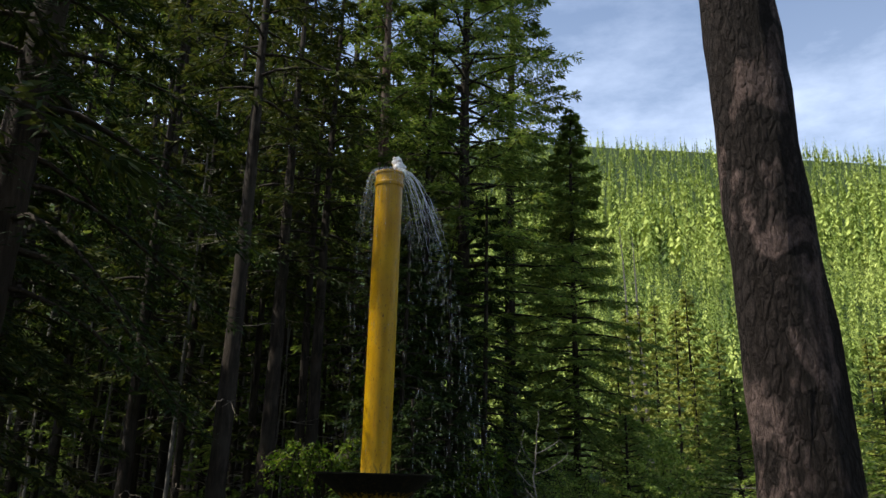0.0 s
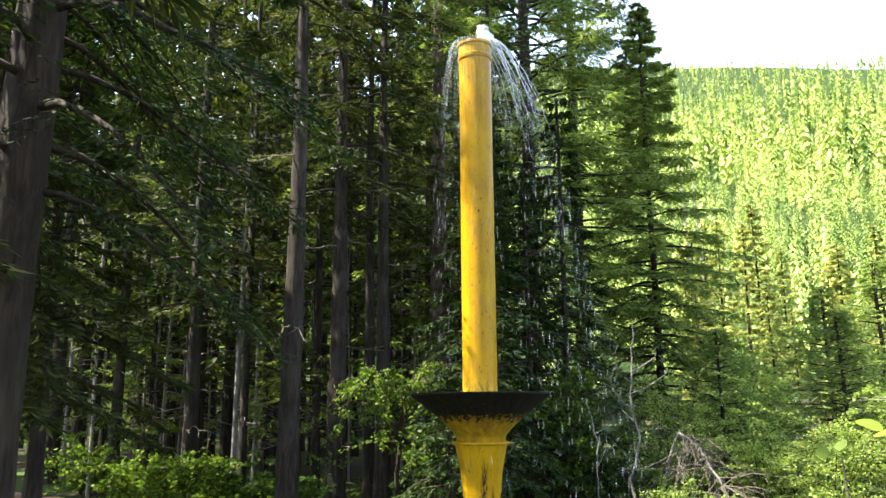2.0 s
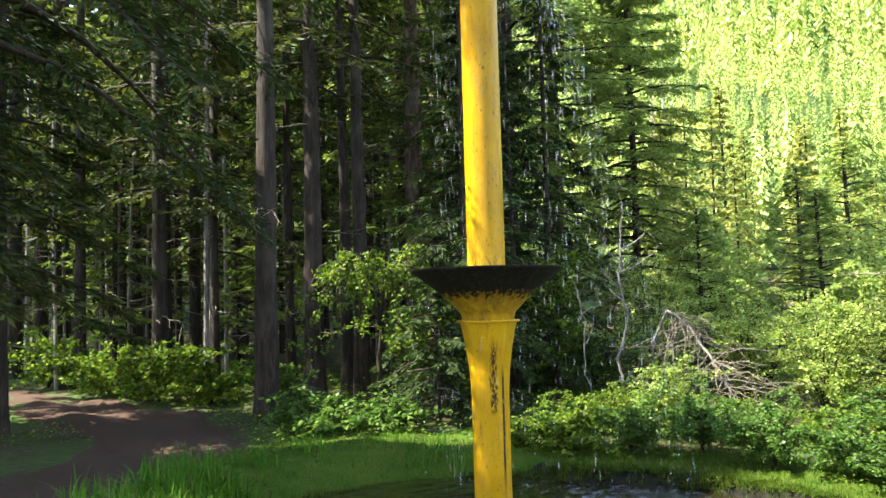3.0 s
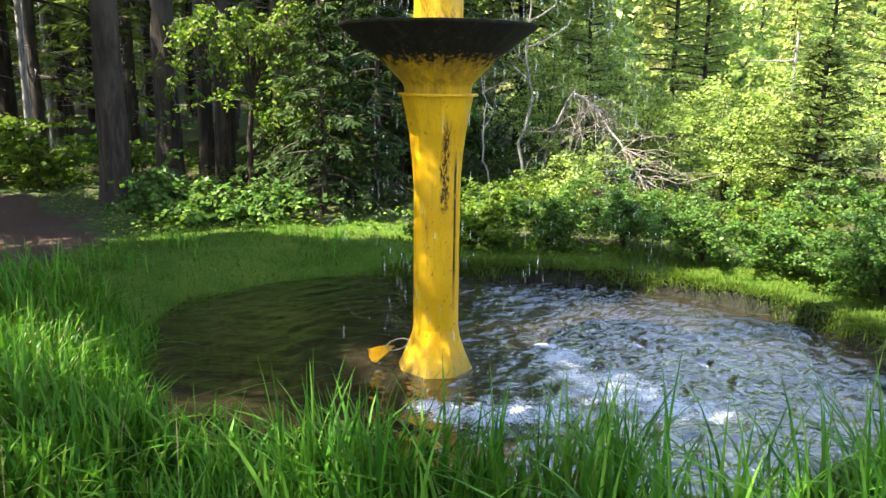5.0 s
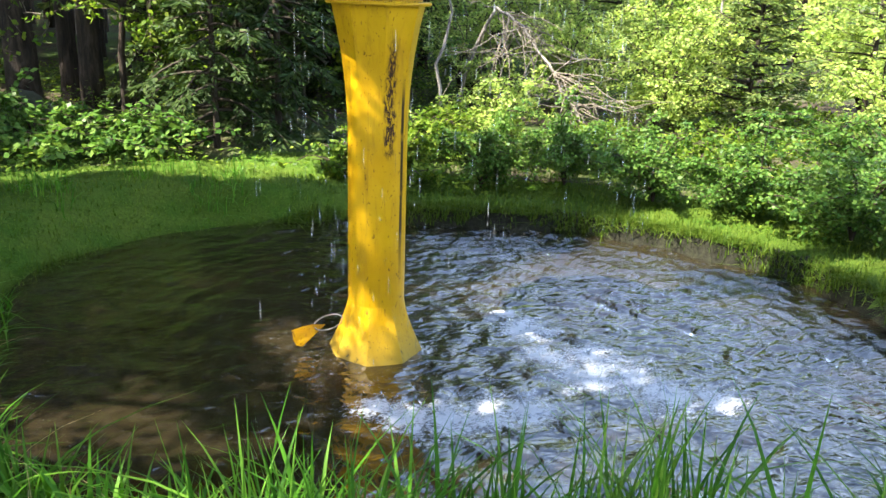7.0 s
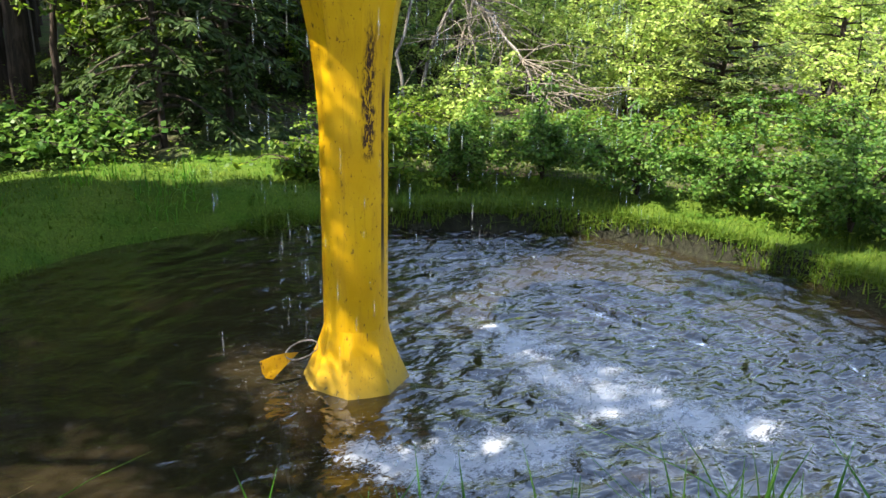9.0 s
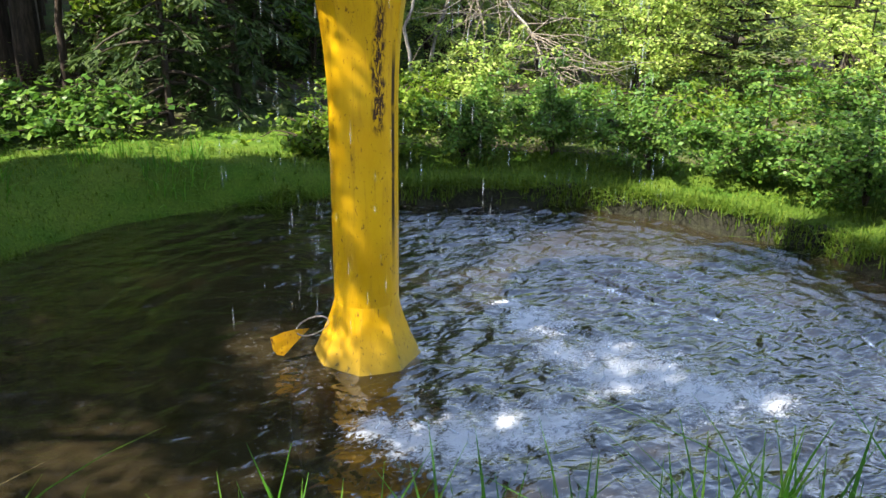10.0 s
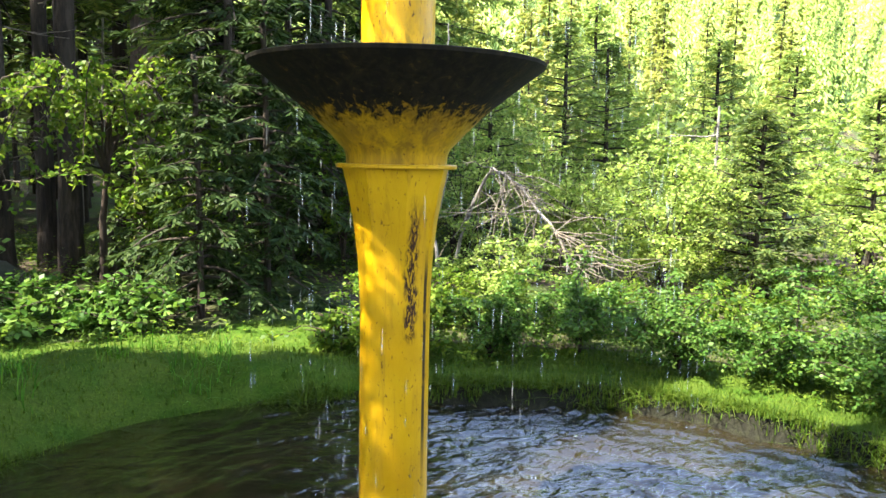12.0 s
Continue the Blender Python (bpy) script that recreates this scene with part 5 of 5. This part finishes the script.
for fx, fy, fs in ((11.8, 9.6, 0.95), (10.6, 17.0, 1.3), (14.6, 15.2, 1.2), (5.6, 11.2, 0.9), (15.0, 22.5, 1.7), (9.3, 5.3, 0.7)):
    copy_thing(YOUNG, at(fx, fy, fx * 77, fs))


def boulder(x, y, size, seed, label):
    bm = bmesh.new()
    bmesh.ops.create_icosphere(bm, subdivisions=4, radius=1.0)
    for v in bm.verts:
        k = 1 + 0.25 * noise.noise(v.co * 1.3 + Vector((seed, 0, 0))) + 0.08 * noise.noise(v.co * 4.0)
        v.co = Vector((v.co.x * size[0], v.co.y * size[1], max(v.co.z, -0.5) * size[2])) * k
    me = bpy.data.meshes.new("boulder")
    bm.to_mesh(me)
    bm.free()
    me.polygons.foreach_set("use_smooth", np.ones(len(me.polygons), dtype=bool))
    me.materials.append(M_ROCK)
    ob = tagged(new("boulder", me), label, "boulder")
    ob.matrix_basis = at(x, y, 20 * seed)


def rock_mat():
    m = Nodes("grey_rock")
    v = m.coord()
    a = m.noise(3.0, 6, 0.65, v)
    b = m.noise(20.0, 5, 0.7, v)
    return m.finish(m.mix(b, m.ramp(a, [(0.35, (0.022, 0.022, 0.020)), (0.65, (0.065, 0.065, 0.06))]), (0.035, 0.045, 0.022)), 0.9, m.bump(b, 0.6, 0.02), spec=0.2)


M_ROCK = rock_mat()
boulder(-2.75, 7.1, (0.62, 0.42, 0.40), 3, "large grey boulder in shade behind the trunks")


# ---- grass ----
def blades(P, height, width, lean, rng, segs=4):
    n = len(P)
    a = rng.uniform(0, 6.283, n)
    out = np.stack([np.cos(a), np.sin(a), np.zeros(n)], 1)
    side = np.stack([-out[:, 1], out[:, 0], np.zeros(n)], 1)
    bend = np.abs(rng.normal(0, lean, n)) + 0.05
    V = []
    for k in range(segs + 1):
        f = k / segs
        c = P + out * (height * bend * f ** 2.2)[:, None] + np.array([0, 0, 1.0])[None] * (height * (f - 0.45 * np.minimum(bend, 1.6) * f ** 2.6))[:, None]
        w = (width * (1 - f ** 1.6) + 0.0004)[:, None]
        V += [c - side * w, c + side * w]
    V = np.stack(V, 1)
    m = 2 * (segs + 1)
    idx = (np.arange(n) * m)[:, None]
    F = [np.concatenate([idx + 2 * k, idx + 2 * k + 1, idx + 2 * k + 3, idx + 2 * k + 2], 1) for k in range(segs)]
    return V.reshape(-1, 3), np.concatenate(F)


def scatter(x0, x1, y0, y1, n, rng):
    return rng.uniform(x0, x1, n), rng.uniform(y0, y1, n)


def grass():
    rng = np.random.default_rng(33)
    # tall grass on the near bank
    x, y = scatter(-4.2, 4.2, -6.5, 1.5, 60000, rng)
    s, deg = shore(x, y)
    clump = np.sin(x * 2.9 + 1.3 * np.sin(y * 2.1)) * np.sin(y * 3.3 + 1.1 * np.sin(x * 1.7))
    near = np.clip(1.25 - s / 1.9, 0, 1)
    ok = (s > 0.03) & (s < 2.3) & (rng.uniform(0, 1, len(x)) < near * (0.75 + 0.35 * clump)) & (path_dist(x, y) > 0.1) & (np.abs(((deg + 115 + 180) % 360) - 180) < 88)
    ok &= (x < -0.1) | (y < -2.9) | (rng.uniform(0, 1, len(x)) < 0.35)
    x, y, s, clump = x[ok], y[ok], s[ok], clump[ok]
    h = rng.uniform(0.32, 0.78, len(x)) * (1 + 0.25 * clump) * np.where(y > -2.9, np.where(x > -0.1, 0.30, 0.6), np.where(x > -0.1, 1.4, 0.9))
    V, F = blades(np.stack([x, y, ground_z(x, y) - 0.02], 1), h, rng.uniform(0.006, 0.017, len(x)), 0.52, rng, 6)
    tagged(new("tall_grass", mesh_from("tall_grass", V, F, M_GRASS)), "tall lush green grass along the near bank", "grass", kind="stuff")
    # the tallest blades stand right at the near shore
    deg = rng.uniform(-126, -94, 1200)
    away = np.interp(deg, SHORE_DEG, SHORE_R) + 0.04 + np.abs(rng.normal(0, 0.28, 1200))
    x, y = POND[0] + away * np.cos(np.radians(deg)), POND[1] + away * np.sin(np.radians(deg))
    clump = np.sin(x * 3.7 + 1.1 * np.sin(y * 2.9)) * np.sin(y * 4.1 + x)
    keep = rng.uniform(0, 1, 1200) < 0.62 + 0.38 * clump
    x, y, clump = x[keep], y[keep], clump[keep]
    V, F = blades(np.stack([x, y, ground_z(x, y) - 0.02], 1), rng.uniform(0.40, 0.86, len(x)) * (1 + 0.12 * clump), rng.uniform(0.006, 0.015, len(x)), 0.42, rng, 6)
    tagged(new("shore_grass", mesh_from("shore_grass", V, F, M_GRASS)), "tall arching green grass blades at the water's edge", "grass", kind="stuff")
    # turf on the rest of the bank
    x, y = scatter(-5, 5.5, -7, 5.2, 100000, rng)
    s, deg = shore(x, y)
    ok = (s > 0.055 + 0.035 * np.sin(np.radians(deg) * 23) + 0.02 * np.sin(np.radians(deg) * 61)) & (s < 2.6) & (path_dist(x, y) > 0.0) & (rng.uniform(0, 1, len(x)) < np.clip(1.3 - s / 2.4, 0, 1))
    x, y, s = x[ok], y[ok], s[ok]
    h = rng.uniform(0.03, 0.085, len(x)) * (1 + 0.6 * (s < 0.16))
    V, F = blades(np.stack([x, y, ground_z(x, y) - 0.01], 1), h, rng.uniform(0.003, 0.006, len(x)), 0.75, rng, 2)
    tagged(new("turf", mesh_from("turf", V, F, M_TURF)), "short mossy grass on the pond bank", "grass", kind="stuff")
    # grass leaning out over the edge
    deg = rng.uniform(-70, 190, 9000)
    away = np.interp((deg + 180) % 360 - 180, SHORE_DEG, SHORE_R) + rng.uniform(0.07, 0.20, 9000)
    x, y = POND[0] + away * np.cos(np.radians(deg)), POND[1] + away * np.sin(np.radians(deg))
    V, F = blades(np.stack([x, y, ground_z(x, y) - 0.01], 1), rng.uniform(0.07, 0.17, 9000), rng.uniform(0.003, 0.006, 9000), 1.3, rng, 3)
    tagged(new("edge_grass", mesh_from("edge_grass", V, F, M_TURF)), "grass leaning out over the pond's edge", "grass", kind="stuff")
    # longer tufts hanging on the left bank
    x, y = scatter(-3.8, -0.4, -1.0, 4.0, 14000, rng)
    s, deg = shore(x, y)
    clump = np.sin(x * 4.1 + np.sin(y * 2.7)) * np.sin(y * 3.7 + np.sin(x * 3.1))
    ok = (s > 0.05) & (s < 1.3) & (clump > 0.3) & (rng.uniform(0, 1, len(x)) < 0.45)
    x, y = x[ok], y[ok]
    V, F = blades(np.stack([x, y, ground_z(x, y) - 0.01], 1), rng.uniform(0.12, 0.32, len(x)), rng.uniform(0.003, 0.006, len(x)), 0.95, rng, 4)
    tagged(new("bank_tufts", mesh_from("bank_tufts", V, F, M_GRASS)), "ragged grass tufts on the shaded bank", "grass", kind="stuff")
    # bleached dead blades among the tall grass
    x, y = scatter(-4, 4, -4.5, 1.5, 5000, rng)
    s, deg = shore(x, y)
    ok = (s > 0.05) & (s < 1.4) & (rng.uniform(0, 1, len(x)) < 0.30) & (y < 1.0) & (x < 2.6)
    x, y = x[ok], y[ok]
    V, F = blades(np.stack([x, y, ground_z(x, y)], 1), rng.uniform(0.25, 0.55, len(x)), rng.uniform(0.002, 0.004, len(x)), 0.9, rng, 5)
    tagged(new("dry_grass", mesh_from("dry_grass", V, F, M_STRAW)), "bent pale dry grass blades on the bank", "grass", kind="stuff")


grass()


# ---- dead wood ----
def snag(x, y, h, r, lean, seed, label, mat=None, count=14, group=""):
    t = root("dead_snag", at(x, y), label, "dead tree", group)
    piece("trunk", trunk_mesh("trunk", h, r, 0.02, mat or M_DEAD, 9, lean, 0.05, seed, 1.1), t)
    V, F = bare_limbs(h * 0.3, h * 0.95, count, 0.9, seed, lean)
    tagged(piece("brushwood", mesh_from("brushwood", V, F, mat or M_DEAD, True), t), kind="stuff")
    return t


snag(17.0, 50.0, 19, 0.22, (-0.05, 0), 5, "bleached leaning dead trunk on the hillside")
snag(16.3, 51.0, 20, 0.2, (-0.045, 0), 6, "bleached leaning dead trunk on the hillside")
snag(7.2, 6.4, 2.6, 0.02, (0.0, 0), 7, "thin pale dead stem in the thicket", None, 4)


def dead_stem(x, y, path, r, seed, label, forks=3):
    """A crooked pale stem with a few curled forks."""
    rng = np.random.default_rng(seed)
    t = root("dead_sapling", at(x, y), label, "dead sapling")
    p = np.array(path, float)
    fine = np.stack([np.interp(np.linspace(0, 1, 16), np.linspace(0, 1, len(p)), p[:, c]) for c in range(3)], 1) + rng.normal(0, 0.015, (16, 3))
    lines = [(fine, np.linspace(r, r * 0.35, 16))]
    for k in range(forks):
        i = 7 + k * (8 // max(1, forks))
        d = np.array([rng.uniform(-0.4, 0.7), rng.uniform(-0.3, 0.3), rng.uniform(0.3, 0.7)])
        q = np.linspace(0, 1, 7)[:, None]
        curl = fine[min(i, 15)] + np.array([d[0], d[1], 0]) * np.sin(q * 2.3) + np.array([0, 0, d[2]]) * (q + 0.2 * q ** 2) + rng.normal(0, 0.012, (7, 3))
        lines.append((curl, np.linspace(r * 0.5, r * 0.15, 7)))
    piece("stem", mesh_from("stem", *tubes(lines, 6), M_DEAD, True), t)


def pale_poles():
    """Thin dead poles that stand among the dark trunks."""
    rng = np.random.default_rng(83)
    first = snag(-6.0, 12.2, 9.0, 0.05, (0.01, 0), 31, "thin grey dead pole standing in the dark forest", None, 16, "dead poles")
    second = snag(-3.6, 14.4, 7.0, 0.038, (-0.02, 0), 32, "thin grey dead pole standing in the dark forest", None, 12, "dead poles")
    spots = [(-6.0, 12.2), (-3.6, 14.4)]
    for _ in range(200):
        x, y = rng.uniform(-15, -0.8), rng.uniform(10.2, 22)
        if len(spots) < 34 and path_dist(np.array(x), np.array(y)) > 0.3 and all(math.hypot(x - a, y - b) > 0.8 for a, b in spots):
            spots.append((x, y))
            copy_thing(first if rng.uniform(0, 1) < 0.5 else second, at(x, y, rng.uniform(0, 360), rng.uniform(0.7, 1.25)))


pale_poles()
dead_stem(2.62, 6.2, [(0, 0, -0.1), (-0.1, 0, 0.9), (0.08, 0, 1.6), (-0.05, 0, 2.3), (0.0, 0, 2.9), (0.05, 0, 3.5)], 0.026, 11, "crooked pale dead stem behind the pond", 5)
dead_stem(2.15, 6.3, [(0, 0, -0.1), (-0.2, 0, 0.8), (-0.15, 0, 1.5), (-0.35, 0, 2.2)], 0.018, 12, "thin crooked grey stem behind the pond", 2)


def brush_pile():
    """A fallen dead top: one arching limb with a curtain of dry twigs."""
    rng = np.random.default_rng(8)
    t = root("fallen_branch", pose(0, 0, 0), "arching dead branch with a tangle of dry twigs over the shrubs", "dead branch")
    main = np.array([(3.1, 7.0, 0.3), (3.2, 6.6, 1.3), (3.36, 6.25, 1.85), (3.51, 5.89, 1.69), (3.66, 5.14, 1.21), (3.72, 4.7, 0.8), (3.78, 4.3, 0.48)])
    k = np.linspace(0, 1, 22)
    fine = np.stack([np.interp(k, np.linspace(0, 1, len(main)), main[:, c]) for c in range(3)], 1) + rng.normal(0, 0.012, (22, 3))
    piece("limb", mesh_from("limb", *tubes([(fine, np.linspace(0.028, 0.010, 22))], 6), M_DEAD, True), t)
    lines = []
    for _ in range(70):
        i = rng.integers(5, 19)
        a = fine[i]
        tip = a + np.array([rng.normal(-0.1, 0.65), rng.normal(-0.45, 0.4), rng.uniform(-0.75, 0.22) * (0.4 + 0.5 * a[2])])
        tip[2] = max(tip[2], 0.4)
        ln = wobbly(a, tip, 7, 0.035, rng)
        lines.append((ln, np.linspace(0.0095, 0.0035, 7)))
        for _ in range(2):
            j = rng.integers(2, 6)
            lines.append((wobbly(ln[j], ln[j] + rng.normal(0, 0.16, 3), 4, 0.02, rng), np.linspace(0.0045, 0.002, 4)))
    tagged(piece("brushwood", mesh_from("brushwood", *tubes(lines, 4), M_TWIG, True), t), kind="stuff")


brush_pile()


def stump(x, y, h, r, seed, label):
    t = root("tree_stump", at(x, y), label, "stump")
    piece("wood", trunk_mesh("wood", h, r, r * 0.75, M_BARK, 12, (0.02, 0), 0.12, seed, 1.3), t)


stump(0.9, 8.4, 0.75, 0.09, 3, "broken pale stub of a trunk in the shade")
stump(-1.5, 8.2, 0.75, 0.12, 4, "peeling dark trunk stub under the trees")


def leafy_sapling(x, y, height, leaves, seed, label):
    """Thin stems with large rounded leaves, close to the way in."""
    rng = np.random.default_rng(seed)
    t = root("leafy_sapling", at(x, y), label, "sapling")
    stems = [wobbly((0, 0, -0.05), (rng.normal(0, 0.16), rng.normal(0, 0.14), height * k), 12, 0.012, rng) for k in (1.0, 0.985, 0.965, 0.94)]
    for s in stems:
        piece("stem", mesh_from("stem", *tubes([(s, np.linspace(0.007, 0.002, 12))], 6), M_TWIG, True), t)
    ring = np.arange(10) / 10 * 2 * np.pi
    for k in range(leaves):
        s = stems[k % 4]
        f = rng.uniform(0.75, 1.0) if k > 3 else 1.0
        p = s[int(round(f * 11))]
        a = rng.uniform(0, 6.283)
        d = unit(np.array([math.cos(a), math.sin(a), rng.uniform(0.0, 0.7)]))
        side = unit(np.cross(d, np.array([0, 0, 1.0]) + rng.normal(0, 0.5, 3)))
        up = np.cross(side, d)
        size = rng.uniform(0.014, 0.022)
        mid = p + d * (size + 0.03)
        rim = mid + size * (np.cos(ring)[:, None] * d * 1.12 + np.sin(ring)[:, None] * side) + up * (size * 0.22 * np.sin(ring)[:, None] ** 2)
        V = np.concatenate([rim, mid[None]])
        F = np.stack([np.arange(10), (np.arange(10) + 1) % 10, np.full(10, 10)], 1)
        leaf = piece("leaf", mesh_from("leaf", V, F, M_LEAF_YELLOW, True), t)
        stalk, SF = tubes([(np.array([p, p + d * 0.03]), np.array([0.0015, 0.001]))], 4)
        piece("stalk", mesh_from("stalk", stalk, SF, M_LEAF, True), leaf)


leafy_sapling(0.90, -5.9, 1.96, 34, 3, "leafy sapling with round bright green leaves beside the way")
leafy_sapling(1.12, -5.7, 1.88, 24, 4, "smaller leafy sapling with round bright green leaves")
